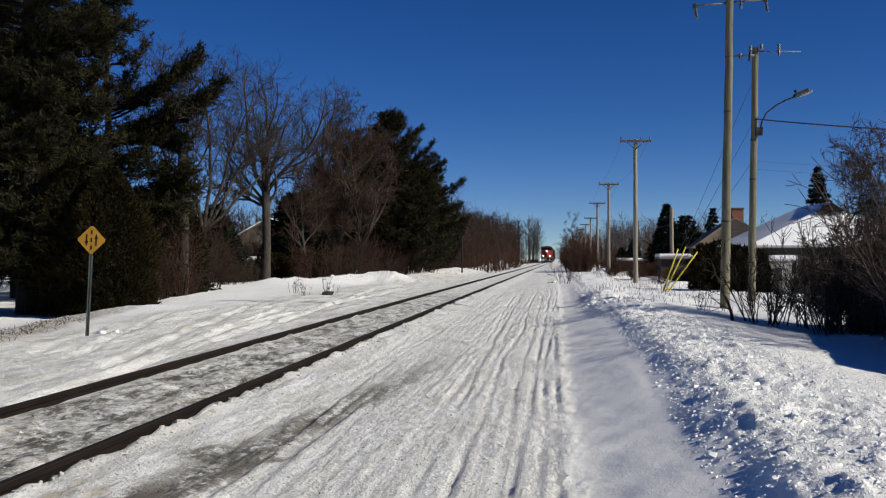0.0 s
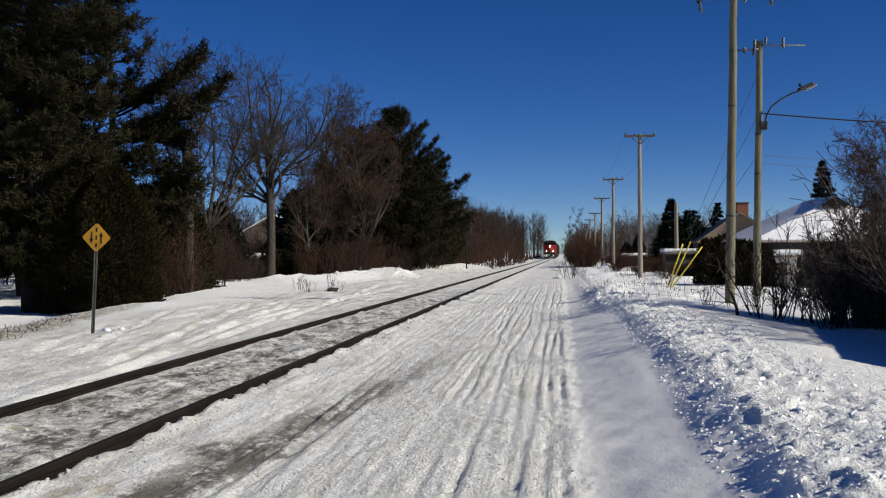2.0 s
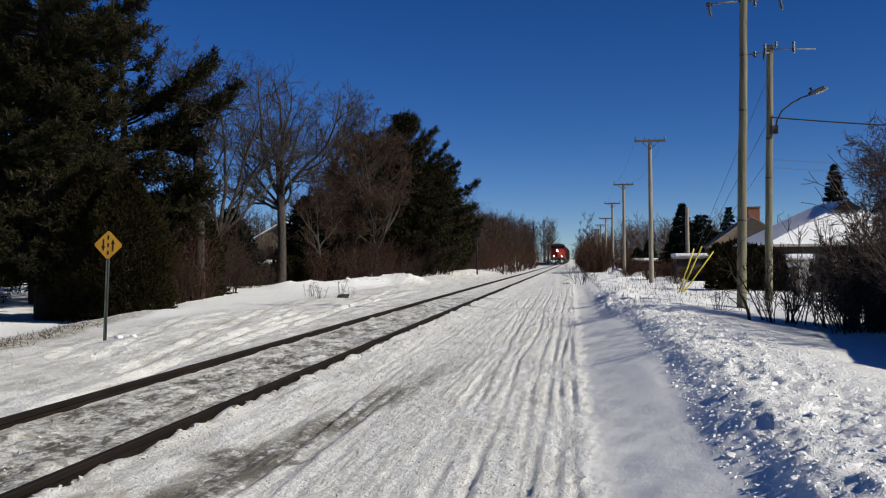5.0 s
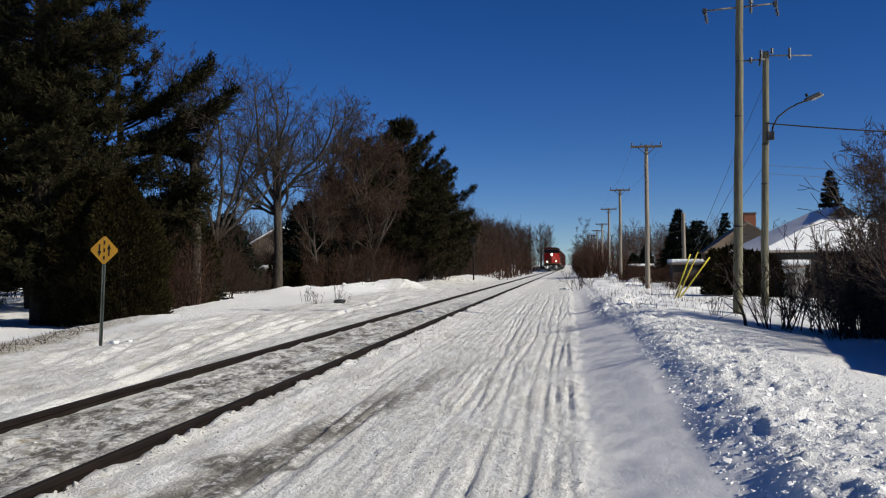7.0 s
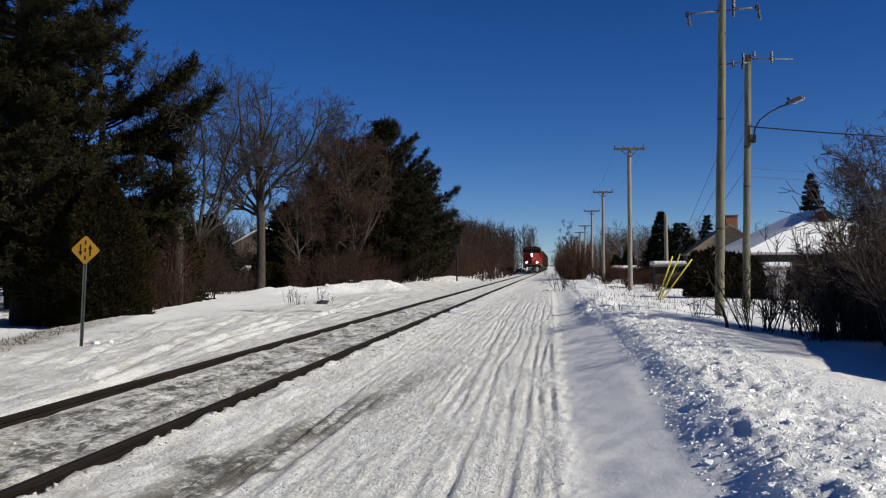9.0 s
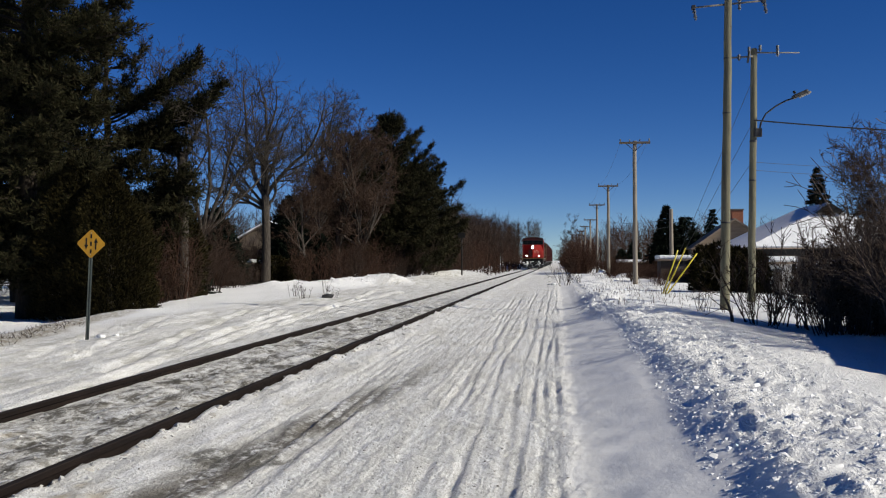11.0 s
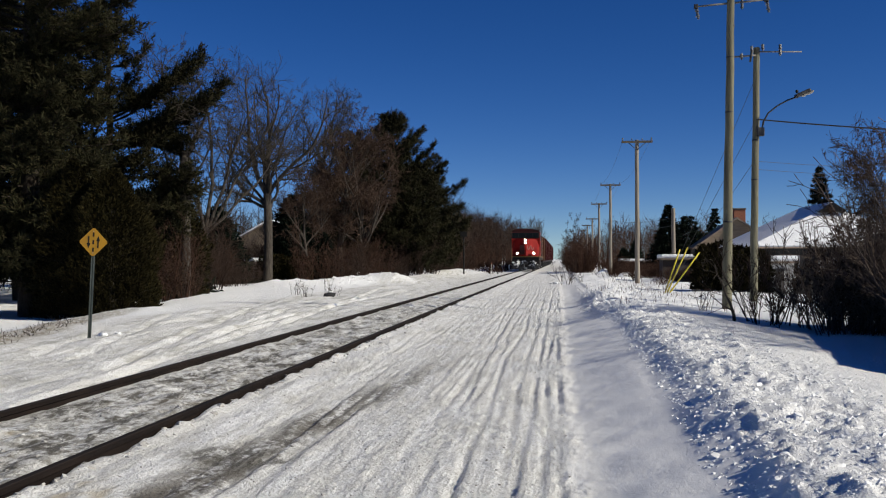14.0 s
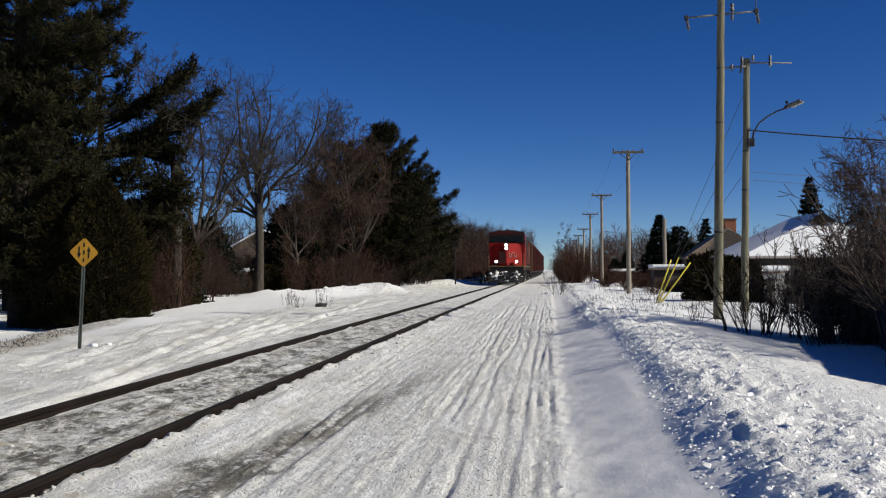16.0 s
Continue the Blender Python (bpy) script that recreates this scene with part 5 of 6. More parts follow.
def build_sign():
    at = gz(-8.13, 16.0)
    s = thing("trail_sign", at, "small yellow diamond two-way traffic sign on a leaning post", "road sign")
    s.matrix_world = pose(*at, 0, 2.6, 4)
    foot, post_top = -0.3, 1.72 - at[2]
    part("post", prism([(-0.032, -0.012), (-0.012, -0.012), (-0.010, 0.012), (0.010, 0.012), (0.012, -0.012), (0.032, -0.012), (0.032, -0.006), (0.016, -0.006), (0.014, 0.018), (-0.014, 0.018), (-0.016, -0.006), (-0.032, -0.006)], foot, post_top, "z"), M["post_green"], s, "green-grey channel post")
    c = 1.68 - at[2]
    half, cut = 0.262, 0.02
    outline = []
    for a in range(4):
        w = math.pi / 2 * a
        for k in (-1, 1):
            w0 = (math.cos(w) * (half - cut) - math.sin(w) * k * cut, math.sin(w) * (half - cut) + math.cos(w) * k * cut)
            outline.append((w0[0], c + w0[1]))
    part("panel", prism(outline, -0.022, -0.016), M["sign_yellow"], s, "yellow diamond panel")
    for y in (-0.07, 0.0, 0.07):
        bm = bmesh.new()
        box(bm, -0.014, 0.014, -0.0255, -0.0225, c + y * 1.9 - 0.036, c + y * 1.9 + 0.036)
        part("dash", bm, M["black_paint"], s)
    for x, d in ((-0.085, -1), (0.085, 1)):
        pts = [(x - 0.013, c - d * 0.10), (x + 0.013, c - d * 0.10), (x + 0.013, c + d * 0.02), (x + 0.034, c + d * 0.02), (x, c + d * 0.11), (x - 0.034, c + d * 0.02), (x - 0.013, c + d * 0.02)]
        part("arrow", prism(pts, -0.0255, -0.0225), M["black_paint"], s)
    for z in (-0.12, 0.12):
        part("bolt", rod((0, -0.028, c + z * 1.55), (0, -0.02, c + z * 1.55), 0.008, sides=6), M["steel"], s)
    # the line's own marker posts, further on
    m = thing("marker_post", gz(-7.45, 76), "dark post with a small board beside the railway", "post")
    part("post", rod((0, 0, -0.2), (0, 0, 3.2), 0.06, 0.055), M["black_paint"], m)
    part("board", block(-0.28, 0.28, -0.13, -0.07, 2.95, 3.35, 0.01), M["black_paint"], m)
    m = thing("marker_post", gz(-7.2, 104), "short white post beside the railway", "post")
    part("post", block(-0.06, 0.06, -0.03, 0.03, -0.2, 0.75, 0.01), M["trim"], m)
    part("cap", block(-0.065, 0.065, -0.04, 0.04, 0.752, 0.92, 0.01), M["brick"], m)


build_sign()


def build_odds():
    """Small things lying on or standing in the snow."""
    rock = thing("stone", gz(-8.05, 33.4), "dark stone half sunk in snow", "stone")
    v, f = icosa()
    rng = np.random.default_rng(5)
    part("body", mesh_of("body", v * np.array([0.26, 0.16, 0.13]) * rng.uniform(0.75, 1.15, (12, 1)) + np.array([0, 0, 0.04]), f), M["dark_steel"], rock)
    part("snow_cap", mesh_of("snow_cap", v * np.array([0.12, 0.08, 0.03]) * rng.uniform(0.75, 1.15, (12, 1)) + np.array([0.02, 0.02, 0.16]), f, True), M["snow"], rock, "cap of snow")
    for x, y, n, high in ((-8.5, 32.0, 9, 0.55), (-7.9, 33.5, 7, 0.45), (-9.6, 35, 9, 0.6), (-8.9, 36.5, 7, 0.8), (3.35, 8.9, 14, 0.35), (1.2, 52, 10, 0.5), (3.0, 21, 10, 0.5), (5.2, 24, 12, 0.6), (3.55, 10.3, 16, 0.3)):
        weed = thing("dry_weed", gz(x, y), "dry brown weed stalks sticking out of snow", "weed", "dry weeds")
        segs = []
        for _ in range(n):
            a, lean = rng.uniform(0, 6.28), rng.uniform(0.05, 0.5)
            b = rng.normal(0, 0.08, 2)
            tip = (b[0] + math.cos(a) * lean * high, b[1] + math.sin(a) * lean * high, high * rng.uniform(0.5, 1.0))
            segs.append((b[0], b[1], -0.1, *tip, 0.006, 0.003))
            for _ in range(3):
                k = rng.uniform(0.5, 1)
                m = (b[0] + (tip[0] - b[0]) * k, b[1] + (tip[1] - b[1]) * k, tip[2] * k)
                segs.append((*m, m[0] + rng.normal(0, 0.06), m[1] + rng.normal(0, 0.06), m[2] + 0.07, 0.004, 0.002))
        tagged(part("stalk", tubes("stalk", segs, 4), M["dead_leaf"], weed), kind="stuff")
    for at, tip, r in (((3.11, 17.7), (-0.17, 0.1, 1.0), 0.035), ((4.35, 17.3), (-0.75, -0.15, -0.02), 0.022), ((4.5, 17.5), (-0.8, -0.1, 0.25), 0.02)):
        rnd = random.Random(int(at[1] * 10))
        limb = thing("broken_branch", gz(*at), "dark leaning bare branch stuck in snow", "branch", "fallen branches")
        segs = []
        grow(segs, rnd, (0, 0, -0.1), tip, math.dist((0, 0, 0), tip) * 1.25, r, 0, [(6, 0.12, 0.0, 7, 0.45, 0.8, 0.2), (3, 0.2, 0.0, 2, 0.5, 0.7, 0.2), (2, 0.2, 0, 0, 0.5, 0.6, 0.2)])
        tagged(part("wood", tubes("wood", [g[:8] for g in segs], 6), M["bark"], limb), kind="stuff")
    for x, y, k in ((-0.15, 53, 0.16), (0.15, 53.4, 0.12), (0.05, 52.6, 0.09), (-0.4, 53.2, 0.10), (-8.0, 16.1, 0.05), (-7.85, 15.95, 0.07), (-7.7, 16.2, 0.05)):
        lump = thing("snow_lump", gz(x, y), "loose white lump of hard snow", "snow", "loose lumps")
        part("body", mesh_of("body", v * k * rng.uniform(0.7, 1.3, (12, 1)) * np.array([1.2, 1.0, 0.8]), f, True), M["snow"], lump)
    # dead grass at the far edge of the snow
    n = 260
    y = rng.uniform(14, 19.5, n)
    x = -6.0 - 0.22 * y + rng.normal(0, 0.25, n)
    c = np.stack([x, y, ground_z(x, y)], axis=1)
    ways = unit_rows(np.stack([rng.normal(0, 0.5, n), rng.normal(0, 0.5, n), np.full(n, 0.7)], axis=1))
    mesh = blades("dead_grass", c, ways, 0.10, 0.012, rng)
    mesh.materials.append(M["dead_leaf"])
    tagged(new("dead_grass", mesh), "flattened brown dead grass at the edge of the snow", "grass", kind="stuff")


build_odds()

# ---- houses ----


def window(parent, x, y, z, w, h, face="y"):
    """Frame, pane and sill on a wall that looks towards -y."""
    bm = bmesh.new()
    t = 0.07
    for a0, a1, b0, b1 in ((-w / 2, w / 2, h - t, h), (-w / 2, w / 2, 0, t), (-w / 2, -w / 2 + t, t, h - t), (w / 2 - t, w / 2, t, h - t), (-0.025, 0.025, t, h - t)):
        box(bm, x + a0, x + a1, y - 0.05, y + 0.02, z + b0, z + b1)
    f = part("window", bm, M["trim"], parent)
    part("pane", block(x - w / 2 + t, x + w / 2 - t, y - 0.02, y - 0.01, z + t, z + h - t), M["glass"], f)
    part("sill", block(x - w / 2 - 0.06, x + w / 2 + 0.06, y - 0.12, y - 0.052, z - 0.05, z), M["trim"], f)


def sheet(points, faces, thick):
    """A roof skin of some thickness over given corners."""
    bm = bmesh.new()
    vs = [bm.verts.new(p) for p in points]
    for f in faces:
        bm.faces.new([vs[i] for i in f])
    bmesh.ops.recalc_face_normals(bm, faces=bm.faces[:])
    up = sum((f.normal.z for f in bm.faces))
    if up < 0:
        bmesh.ops.reverse_faces(bm, faces=bm.faces[:])
    bmesh.ops.solidify(bm, geom=bm.faces[:], thickness=thick)
    return bm


def hip_house():
    h = thing("house", (9.55, 50.5, -0.62), "low dark house with a snow-covered hipped roof", "house")
    wide, deep, eave, ridge_z = 9.9, 12.0, 2.48, 4.84
    walls = bmesh.new()
    box(walls, 0.35, wide - 0.35, 0.35, deep - 0.35, -0.2, eave)
    part("wall", walls, M["wall_dark"], h)
    c, g = 4.8, 2.6
    pts = [(0, 0, eave), (wide, 0, eave), (wide, deep, eave), (0, deep, eave), (c - 0.75, g, ridge_z - 0.55), (c + 0.75, g, ridge_z - 0.55), (c, g, ridge_z), (c, deep - g, ridge_z)]
    part("roof", sheet(pts, [(0, 1, 5, 4), (0, 4, 6, 7, 3), (1, 2, 7, 6, 5), (2, 3, 7)], 0.12), M["shingle"], h)
    up = [(x + (c - x) * 0.03, y + 0.1, z + 0.16) for x, y, z in pts]
    part("snow_cover", sheet(up, [(0, 1, 5, 4), (0, 4, 6, 7, 3), (1, 2, 7, 6, 5), (2, 3, 7)], 0.14), M["snow"], h, "thick snow on the roof")
    part("gablet", prism([(c - 0.72, ridge_z - 0.40), (c + 0.72, ridge_z - 0.40), (c, ridge_z + 0.10)], g - 0.32, g + 0.1), M["black_paint"], h, "small dark louvred gable")
    part("fascia", block(0.02, wide - 0.02, -0.08, -0.03, eave - 0.32, eave + 0.02), M["black_paint"], h, "dark eaves board")
    for x, w in ((2.0, 1.2), (5.2, 1.6), (7.8, 1.0)):
        window(h, x, 0.35, 1.05, w, 1.1)
    part("door", block(3.5, 4.4, 0.28, 0.345, 0.0, 2.05, 0.01), M["wall_grey"], h)


def gable_house(at, wide, deep, eave, ridge_z, wall, label, chimney=None, snow=True, axis_turn=0.0):
    h = thing("house", at, label, "house", turn=axis_turn)
    part("wall", prism([(0.2, -0.3), (wide - 0.2, -0.3), (wide - 0.2, eave), (wide / 2, ridge_z - 0.15), (0.2, eave)], 0.3, deep - 0.3), M[wall], h)
    pts = [(0, 0, eave - 0.12), (wide / 2, 0, ridge_z), (wide, 0, eave - 0.12), (0, deep, eave - 0.12), (wide / 2, deep, ridge_z), (wide, deep, eave - 0.12)]
    faces = [(0, 1, 4, 3), (1, 2, 5, 4)]
    part("roof", sheet(pts, faces, 0.12), M["shingle"], h)
    if snow:
        part("snow_cover", sheet([(x, y, z + 0.15) for x, y, z in pts], faces, 0.13), M["snow"], h, "snow lying on the roof")
    window(h, wide * 0.5, 0.3, 0.9, 1.3, 1.1)
    if chimney:
        x, y, z = chimney
        stack = part("chimney", block(x - 0.45, x + 0.45, y - 0.4, y + 0.4, eave - 0.2, z, 0.02), M["brick"], h, "brick chimney")
        part("chimney_cap", block(x - 0.5, x + 0.5, y - 0.45, y + 0.45, z, z + 0.12, 0.02), M["wall_dark"], stack)
    return h


def shed(at, wide, deep, high, wall, label, turn=0.0):
    s = thing("shed", at, label, "shed", "sheds", turn)
    part("wall", block(0, wide, 0, deep, -0.2, high), M[wall], s)
    part("roof", block(-0.15, wide + 0.15, -0.2, deep + 0.2, high + 0.002, high + 0.09, 0.01), M["shingle"], s)
    part("snow_cover", block(-0.15, wide + 0.15, -0.2, deep + 0.2, high + 0.092, high + 0.34, 0.09), M["snow"], s, "thick snow on the roof")
    part("door", block(wide * 0.35, wide * 0.65, -0.05, -0.004, 0.0, high * 0.86, 0.01), M["wall_dark"], s)
    return s


def build_houses():
    hip_house()
    gable_house((10.3, 76, -0.55), 6.6, 3.6, 2.9, 5.1, "wall_tan", "tan house with a bare brown roof and brick chimney", (3.75, 2.0, 5.75), False)
    shed((5.9, 92, -0.15), 3.4, 3, 1.2, "wall_brown", "low shed with thick snow on its roof")
    shed((6.3, 60, -0.15), 2.3, 2, 1.45, "wall_brown", "dark garden shed with thick snow on its roof")
    shed((9.15, 44.5, -0.45), 1.25, 2.0, 1.6, "wall_grey", "pale garden shed beside a hedge")
    # Never seen: stands right of the view, added to cast the broad shade there.
    shed((5.93, 9.27, -0.1), 4.0, 6.4, 1.9, "wall_brown", "plain dark shed added out of view to shade the snow", -14.0)
    gable_house((-31.6, 90, -0.2), 7.9, 9, 3.3, 5.35, "wall_tan", "pale house with a snowy roof behind bare trees", None, True)
    shed((-20.9, 57.0, -0.1), 2.4, 1.6, 1.25, "wall_brown", "low wood pile shed capped with snow")


build_houses()

# ---- train ----
GAUGE = 1.505


def wheelset(parent, y, r=0.53):
    """Two wheels on an axle; its origin is the axle's middle."""
    bm = bmesh.new()
    for s in (-1, 1):
        for r1, x, d in ((r, s * GAUGE / 2, 0.13), (r + 0.03, s * (GAUGE / 2 - 0.075), 0.03), (r * 0.35, s * (GAUGE / 2 + 0.06), 0.10)):
            bmesh.ops.create_cone(bm, cap_ends=True, segments=24, radius1=r1, radius2=r1, depth=d, matrix=Matrix.Translation((x, 0, 0)) @ Matrix.Rotation(math.pi / 2, 4, "Y"))
    bmesh.ops.create_cone(bm, cap_ends=True, segments=10, radius1=0.08, radius2=0.08, depth=GAUGE, matrix=Matrix.Rotation(math.pi / 2, 4, "Y"))
    mesh = bpy.data.meshes.new("wheelset")
    bm.to_mesh(mesh)
    bm.free()
    mesh.materials.append(M["dark_steel"])
    ob = new("wheelset", mesh)
    ob.parent = parent
    ob.location = (0, y, r)
    return ob


def bogie(parent, y, axles, gap):
    """Side frames with springs and axle boxes, round the given number of wheelsets."""
    half = gap * (axles - 1) / 2 + 0.65
    frame_mesh = bmesh.new()
    for s in (-1, 1):
        box(frame_mesh, s * 1.08 - 0.09, s * 1.08 + 0.09, y - half, y + half, 0.52, 0.82)
        for k in range(axles):
            c = y + (k - (axles - 1) / 2) * gap
            box(frame_mesh, s * 1.10 - 0.13, s * 1.10 + 0.13, c - 0.17, c + 0.17, 0.34, 0.70)
            box(frame_mesh, s * 1.08 - 0.07, s * 1.08 + 0.07, c + 0.30, c + 0.55, 0.80, 1.02)
    box(frame_mesh, -1.0, 1.0, y - 0.3, y + 0.3, 0.60, 0.95)
    b = part("bogie", frame_mesh, M["dark_steel"], parent)
    return b, [wheelset(b, y + (k - (axles - 1) / 2) * gap) for k in range(axles)]


def rail_bar(parent, points, r=0.022, material="stripe", name="handrail"):
    part(name, tubes(name, [(*a, *b, r, r) for a, b in zip(points, points[1:])], 6), M[material], parent)


def locomotive(label):
    """Nose towards -y at y = 0, rail heads at z = 0."""
    loco = thing("locomotive", (0, 0, 0), label, "train", "train")
    long = 20.5
    part("frame", block(-1.50, 1.50, 0.55, long - 0.4, 1.18, 1.46, 0.03), M["train_black"], loco)
    sill = part("sill", block(-1.53, 1.53, 0.50, long - 0.35, 1.465, 1.56, 0.02), M["sill_yellow"], loco, "worn yellow edge of the running board")
    # nose: a wide front of two slightly swept faces under a sloping top
    nose = bmesh.new()
    low, high = 1.56, 3.42
    ring = [(-1.46, 1.75), (-1.46, 1.30), (-1.22, 1.02), (0.0, 0.36), (1.22, 1.02), (1.46, 1.30), (1.46, 1.75)]
    bottom = [nose.verts.new((x, y, low)) for x, y in ring]
    upper = [nose.verts.new((x * 0.985, y + (0.14 if y < 1.7 else 0), high)) for x, y in ring]
    nose.faces.new(upper)
    nose.faces.new(bottom[::-1])
    for i in range(len(ring)):
        j = (i + 1) % len(ring)
        nose.faces.new((bottom[j], bottom[i], upper[i], upper[j]))
    bmesh.ops.recalc_face_normals(nose, faces=nose.faces[:])
    bmesh.ops.bevel(nose, geom=[e for e in nose.edges if e.calc_face_angle(0) > 0.4], offset=0.05, segments=2, affect="EDGES")
    part("nose", nose, M["train_red"], loco, "bright red wide nose")
    part("nose_door", prism([(-0.62, 1.75), (-0.10, 1.75), (-0.10, 2.75), (-0.62, 2.75)], 0.40, 0.70), M["roof_red"], loco, "dark door in the nose")
    cab = bmesh.new()
    side = [(1.75, 1.56), (1.12, 3.40), (1.20, 3.46), (1.42, 4.18), (4.1, 4.18), (4.1, 1.56)]
    for x in (-1.52, 1.52):
        cab.faces.new([cab.verts.new((x, y, z)) for y, z in side])
    cab.verts.ensure_lookup_table()
    n = len(side)
    for i in range(n):
        j = (i + 1) % n
        cab.faces.new((cab.verts[i], cab.verts[j], cab.verts[n + j], cab.verts[n + i]))
    bmesh.ops.recalc_face_normals(cab, faces=cab.faces[:])
    part("cab", cab, M["train_red"], loco, "red crew cab")
    roof = prism([(-1.54, 4.184), (-1.40, 4.40), (-0.75, 4.55), (0.75, 4.55), (1.40, 4.40), (1.54, 4.184)], 1.28, 4.25)
    part("cab_roof", roof, M["roof_red"], loco, "sooty dark red roof")
    part("brow", prism([(-1.50, 3.50), (1.50, 3.50), (1.50, 4.14), (-1.50, 4.14)], 1.16, 1.38), M["train_black"], loco, "black band round the cab windows")
    for x0, x1 in ((-1.36, -0.80), (-0.72, -0.08), (0.08, 0.72), (0.80, 1.36)):
        bm = block(x0, x1, 1.13, 1.155, 3.58, 4.06, 0.01)
        part("windscreen", bm, M["glass"], loco)
    for s in (-1, 1):
        part("side_window", block(s * 1.53 - 0.012, s * 1.53 + 0.012, 2.2, 3.6, 3.30, 3.98, 0.005), M["glass"], loco)
    # twin headlights in the nose, ditch lights on the deck
    housing = part("headlight_housing", block(-0.22, 0.18, 0.44, 0.62, 2.84, 3.44, 0.05), M["train_black"], loco)
    for z in (3.00, 3.28):
        part("headlight", rod((-0.02, 0.36, z), (-0.02, 0.46, z), 0.100, 0.095, 16), M["headlight"], housing)
    for s in (-1, 1):
        lamp = part("ditch_light", block(s * 0.86 - 0.16, s * 0.86 + 0.16, 0.36, 0.58, 1.74, 2.04, 0.03), M["train_black"], loco)
        part("bulb", rod((s * 0.86, 0.30, 1.89), (s * 0.86, 0.37, 1.89), 0.105, 0.10, 16), M["headlight"], lamp)
    # a plain pale mark on the nose
    curve = [(0.20, 2.72), (0.22, 2.30), (0.34, 2.26), (0.46, 2.62), (0.58, 2.70), (0.66, 2.32), (0.78, 2.22), (0.84, 2.55)]
    mark = [(x, 0.36 + 0.541 * x + 0.14 * (z - low) / (high - low) - 0.022, z) for x, z in curve]
    part("nose_mark", tubes("nose_mark", [(*a, *b, 0.035, 0.035) for a, b in zip(mark, mark[1:])], 5), M["pale_mark"], loco, "pale curved mark on the nose")
    # pilot with packed snow, coupler, hoses and steps
    part("pilot", prism([(-1.42, 0.18), (1.42, 0.18), (1.48, 1.18), (-1.48, 1.18)], 0.34, 0.54), M["train_black"], loco)
    for s in (-1, 1):
        part("plough_blade", prism([(s * 0.15, 0.14), (s * 1.38, 0.18), (s * 1.38, 0.72), (s * 0.15, 0.60)], 0.20, 0.335), M["dark_steel"], loco)
        bm = bmesh.new()
        for k in range(4):
            box(bm, s * 1.30 - 0.22, s * 1.30 + 0.22, 0.56, 0.95, 0.30 + 0.3 * k, 0.34 + 0.3 * k)
        part("steps", bm, M["steel"], loco)
        rail_bar(loco, [(s * 1.46, 0.50, 1.2), (s * 1.46, 0.50, 2.3), (s * 1.46, 1.0, 2.5)], 0.024)
    coupler = bmesh.new()
    box(coupler, -0.13, 0.13, -0.25, 0.5, 0.72, 0.98)
    box(coupler, -0.22, 0.22, -0.42, -0.16, 0.68, 1.02)
    part("coupler", coupler, M["dark_steel"], loco)
    for x in (-0.5, 0.42, 0.7):
        rail_bar(loco, [(x, 0.30, 1.05), (x + 0.03, 0.12, 0.75), (x + 0.1, 0.16, 0.42)], 0.03, "black_paint", "hose")
    rng = np.random.default_rng(77)
    v, f = icosa()
    spots = np.concatenate([np.stack([rng.uniform(-1.35, 1.35, 60), rng.uniform(0.16, 0.34, 60), rng.uniform(0.18, 1.0, 60)], 1),
                            np.stack([rng.choice([-1.05, -0.75, 0.85], 26) + rng.normal(0, 0.15, 26), rng.uniform(0.12, 0.3, 26), rng.uniform(0.35, 1.15, 26)], 1)])
    size = 0.02 + 0.10 * rng.random(len(spots)) ** 2
    verts = v[None] * size[:, None, None] * rng.uniform(0.4, 1.5, (len(spots), 12, 1)) * np.array([1.5, 0.5, 1.0]) + spots[:, None, :]
    tagged(part("caked_snow", mesh_of("caked_snow", verts.reshape(-1, 3), (f[None] + (np.arange(len(spots)) * 12)[:, None, None]).reshape(-1, 3), True), M["clod"], loco, "snow caked on the front plough"), kind="stuff")
    # full-width cowl, drawn in just behind the cab, with slanting stripes
    plan = [(-1.02, 4.13), (1.02, 4.13), (1.06, 5.6), (1.46, 8.0), (1.46, long - 0.9), (-1.46, long - 0.9), (-1.46, 8.0), (-1.06, 5.6)]
    part("cowl", prism(plan, 1.565, 4.02, "z"), M["train_black"], loco, "sooty black full-width engine cowl")
    part("cowl_top", prism([(-1.0, 4.025), (1.0, 4.025), (0.75, 4.40), (-0.75, 4.40)], 4.4, long - 1.2), M["train_black"], loco)
    for k in range(4):
        y = 8.1 + k * 2.8
        for s in (-1, 1):
            pts = [(y, 1.75), (y + 0.8, 1.75), (y + 1.5, 3.9), (y + 0.7, 3.9)]
            part("stripe", prism(pts, s * 1.464, s * 1.474, "x"), M["stripe"] if k % 2 else M["train_red"], loco)
    for s in (-1, 1):
        part("end_panel", block(s * 1.468 - 0.004, s * 1.468 + 0.004, 19.0, long - 1.0, 1.7, 3.95), M["stripe"], loco)
        part("cab_corner", block(s * 1.30 - 0.08, s * 1.30 + 0.08, 4.14, 4.22, 2.4, 4.0, 0.02), M["trim"], loco, "pale panel at the back of the cab")
        for k in range(7):
            y = 8.6 + 1.5 * k
            part("cowl_rib", block(s * 1.478 - 0.016, s * 1.478 + 0.016, y, y + 0.09, 1.6, 3.98), M["dark_steel"], loco)
    part("radiator", block(-1.25, 1.25, 16.0, 19.0, 4.03, 4.46, 0.06), M["train_black"], loco)
    for y in (16.6, 17.5, 18.4):
        part("fan", rod((0, y, 4.46), (0, y, 4.56), 0.42, 0.40, 16), M["dark_steel"], loco)
    part("exhaust", block(-0.3, 0.3, 9.0, 9.7, 4.40, 4.62, 0.02), M["dark_steel"], loco)
    part("air_filter", block(-0.85, 0.85, 4.6, 6.4, 4.1, 4.5, 0.05), M["roof_red"], loco)
    horn = bmesh.new()
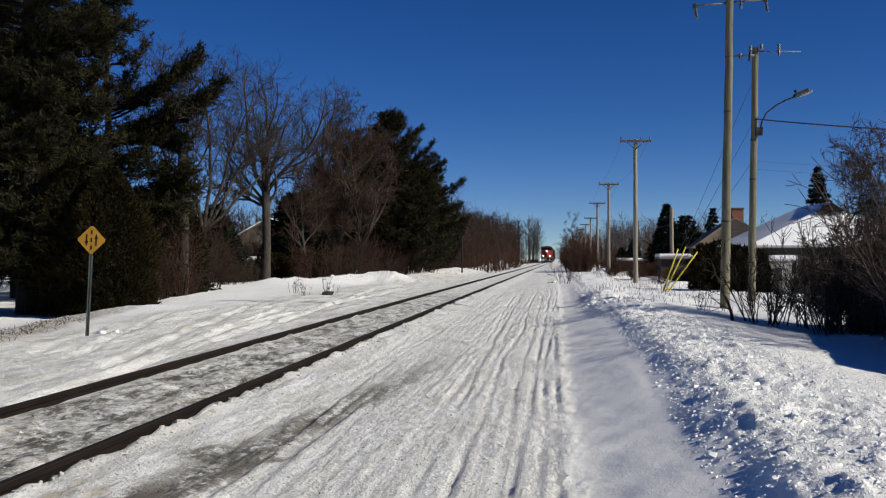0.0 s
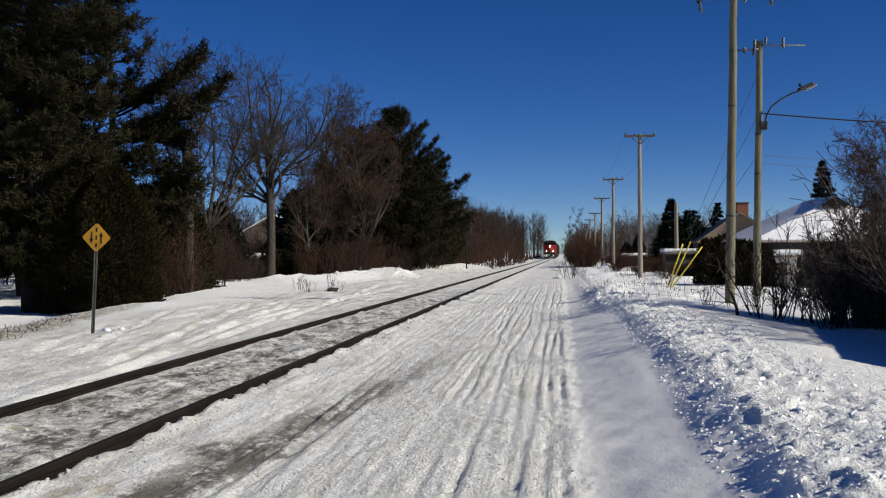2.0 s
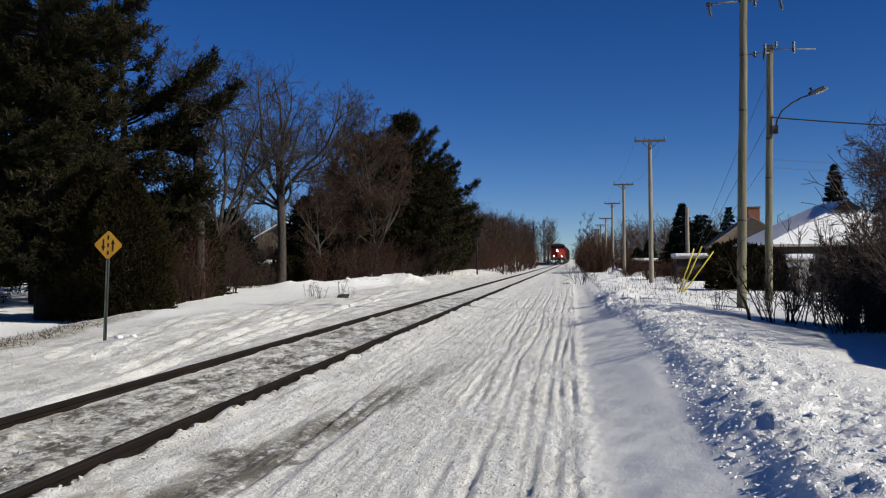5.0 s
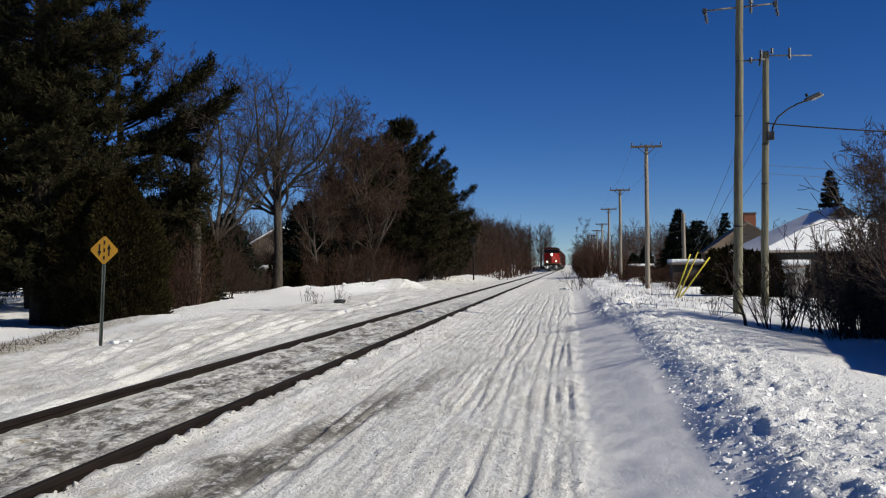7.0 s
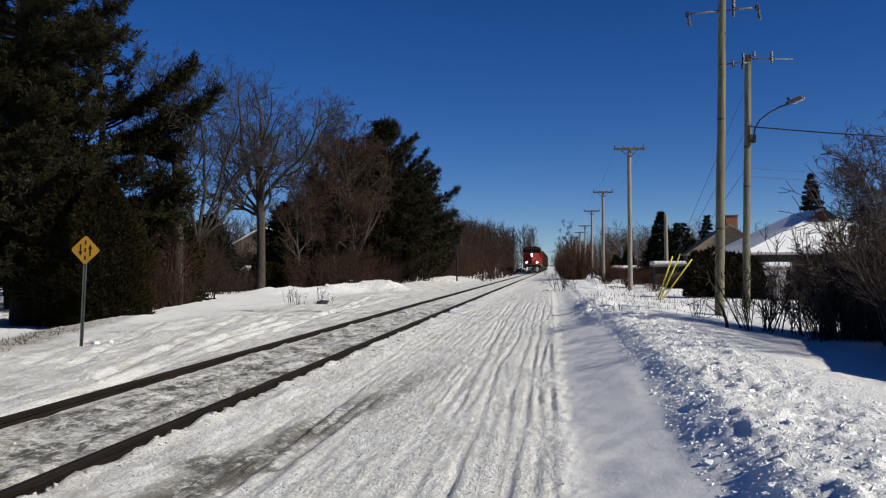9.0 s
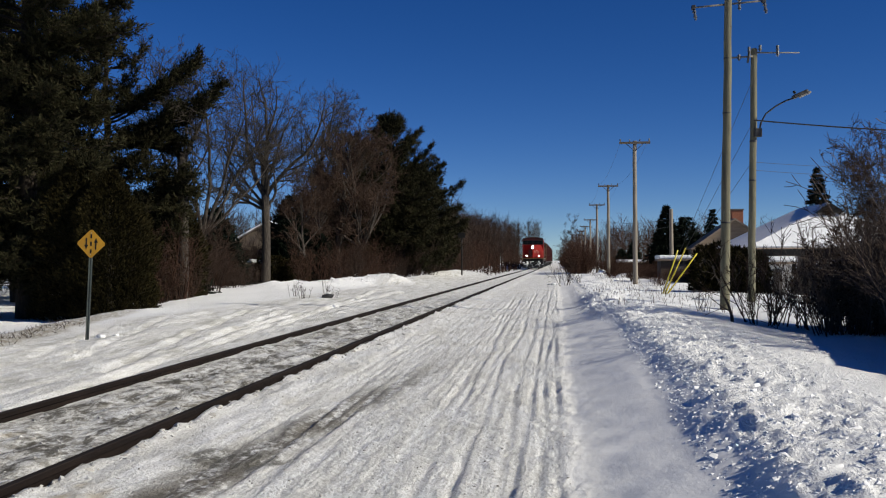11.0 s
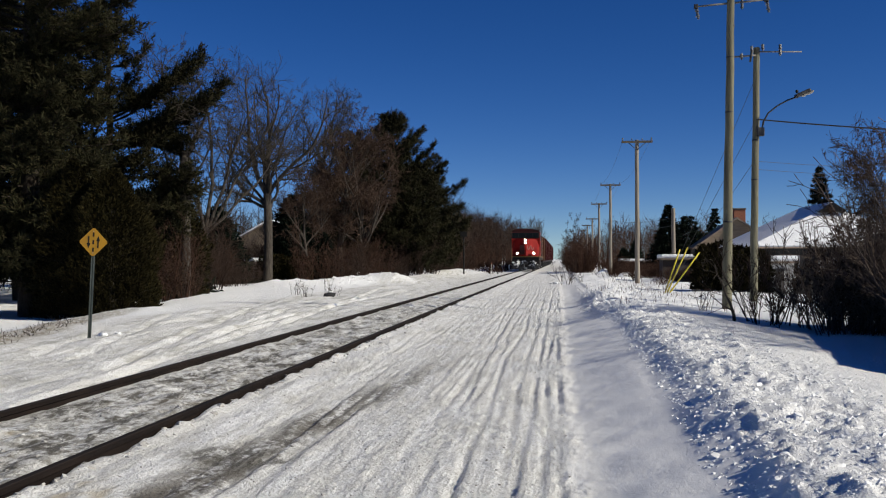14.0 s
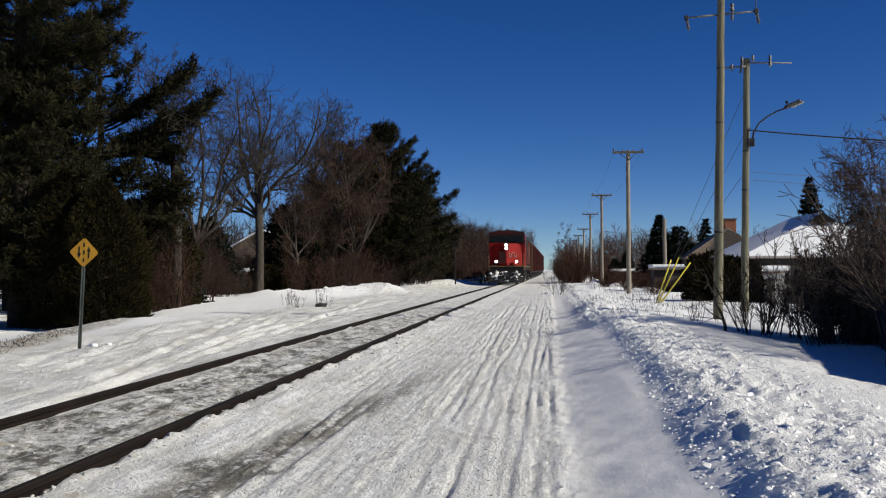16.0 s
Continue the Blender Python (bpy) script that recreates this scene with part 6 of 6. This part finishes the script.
    for x in (-0.12, 0.0, 0.12):
        bmesh.ops.create_cone(horn, cap_ends=True, segments=8, radius1=0.07, radius2=0.02, depth=0.35, matrix=Matrix.Translation((x, 2.6, 4.66)) @ Matrix.Rotation(math.pi / 2, 4, "X"))
        box(horn, x - 0.012, x + 0.012, 2.6, 2.63, 4.54, 4.66)
    part("horn", horn, M["dark_steel"], loco)
    part("antenna", rod((0.5, 2.2, 4.5), (0.5, 2.2, 4.85), 0.012, sides=6), M["dark_steel"], loco)
    part("fuel_tank", block(-1.35, 1.35, 7.6, 12.6, 0.42, 1.17, 0.12), M["train_black"], loco)
    wheels = []
    for y in (4.0, 16.6):
        wheels += bogie(loco, y, 3, 1.65)[1]
    return loco, wheels


def boxcar(tone, label, high=4.35):
    """A ribbed covered car, 16 m over its body; its front at y = 0."""
    car = thing("boxcar", (0, 0, 0), label, "train", "train")
    long = 15.6
    part("body", block(-1.42, 1.42, 0.35, long - 0.35, 1.05, high - 0.15, 0.03), M[tone], car)
    part("roof", prism([(-1.47, high - 0.148), (1.47, high - 0.148), (1.47, high - 0.08), (0, high), (-1.47, high - 0.08)], 0.3, long - 0.3), M[tone], car)
    part("sill", block(-1.48, 1.48, 0.3, long - 0.3, 0.86, 1.045, 0.02), M["train_black"], car)
    for s in (-1, 1):
        for y in np.linspace(0.5, long - 0.5, 15):
            if abs(y - long / 2) > 1.2:
                part("rib", block(s * 1.45 - 0.028, s * 1.45 + 0.028, y - 0.06, y + 0.06, 1.06, high - 0.17), M[tone], car)
        part("door", block(s * 1.46 - 0.03, s * 1.46 + 0.03, long / 2 - 1.1, long / 2 + 1.1, 1.1, high - 0.3, 0.01), M[tone], car)
        ladder = bmesh.new()
        for k in range(9):
            box(ladder, s * 1.50 - 0.015, s * 1.50 + 0.015, 0.45, 0.9, 1.1 + 0.34 * k, 1.13 + 0.34 * k)
        part("ladder", ladder, M["dark_steel"], car)
    part("coupler", block(-0.14, 0.14, -0.35, 0.5, 0.72, 0.98, 0.02), M["dark_steel"], car)
    part("coupler", block(-0.14, 0.14, long - 0.5, long + 0.35, 0.72, 0.98, 0.02), M["dark_steel"], car)
    wheels = []
    for y in (2.2, long - 2.2):
        wheels += bogie(car, y, 2, 1.75)[1]
    return car, wheels


def parts_called(ob, name):
    return [o for o in ob.children_recursive if o.name.split(".")[0] == name]


def make_train():
    """The cars in order, each with its place behind the leading nose."""
    lead, lead_wheels = locomotive("red diesel locomotive with lit headlights and snow-caked plough")
    out = [(lead, 0.0, lead_wheels)]
    tan, tan_wheels = boxcar("car_tan", "dusty brown covered freight car behind the locomotive", 4.25)
    out.append((tan, 21.1, tan_wheels))
    brown, brown_wheels = boxcar("car_brown", "oxide red boxcar in a freight train", 4.4)
    out.append((brown, 37.4, brown_wheels))
    for i in range(6):
        c = copy_thing(brown, Matrix())
        out.append((c, 53.7 + 16.3 * i, parts_called(c, "wheelset")))
    return out


TRAIN = make_train()
TRACK_X = sum(RAILS) / 2
START, SPEED = 266.0, 11.6


def motions():
    """The train rolls down the line; its wheels turn as it goes."""
    for ob, behind, wheels in TRAIN:
        rows = []
        for t in np.arange(0, 16.01, 1.0):
            y = START + behind - SPEED * t
            front, back = line_x(y + 3.0), line_x(y + 14.0)
            rows.append((t, pose(TRACK_X + front - (back - front) * 3.0 / 11.0, y, RAIL_TOP + 0.004, 0, 0, -math.degrees(math.atan2(back - front, 11.0)))))
        walk(ob, rows)
        for w in wheels:
            here = w.location.copy()
            turn = math.degrees(SPEED / 0.53)
            walk(w, [(k / 15, pose(*here, turn * k / 15, 0, 0)) for k in range(241)])


motions()
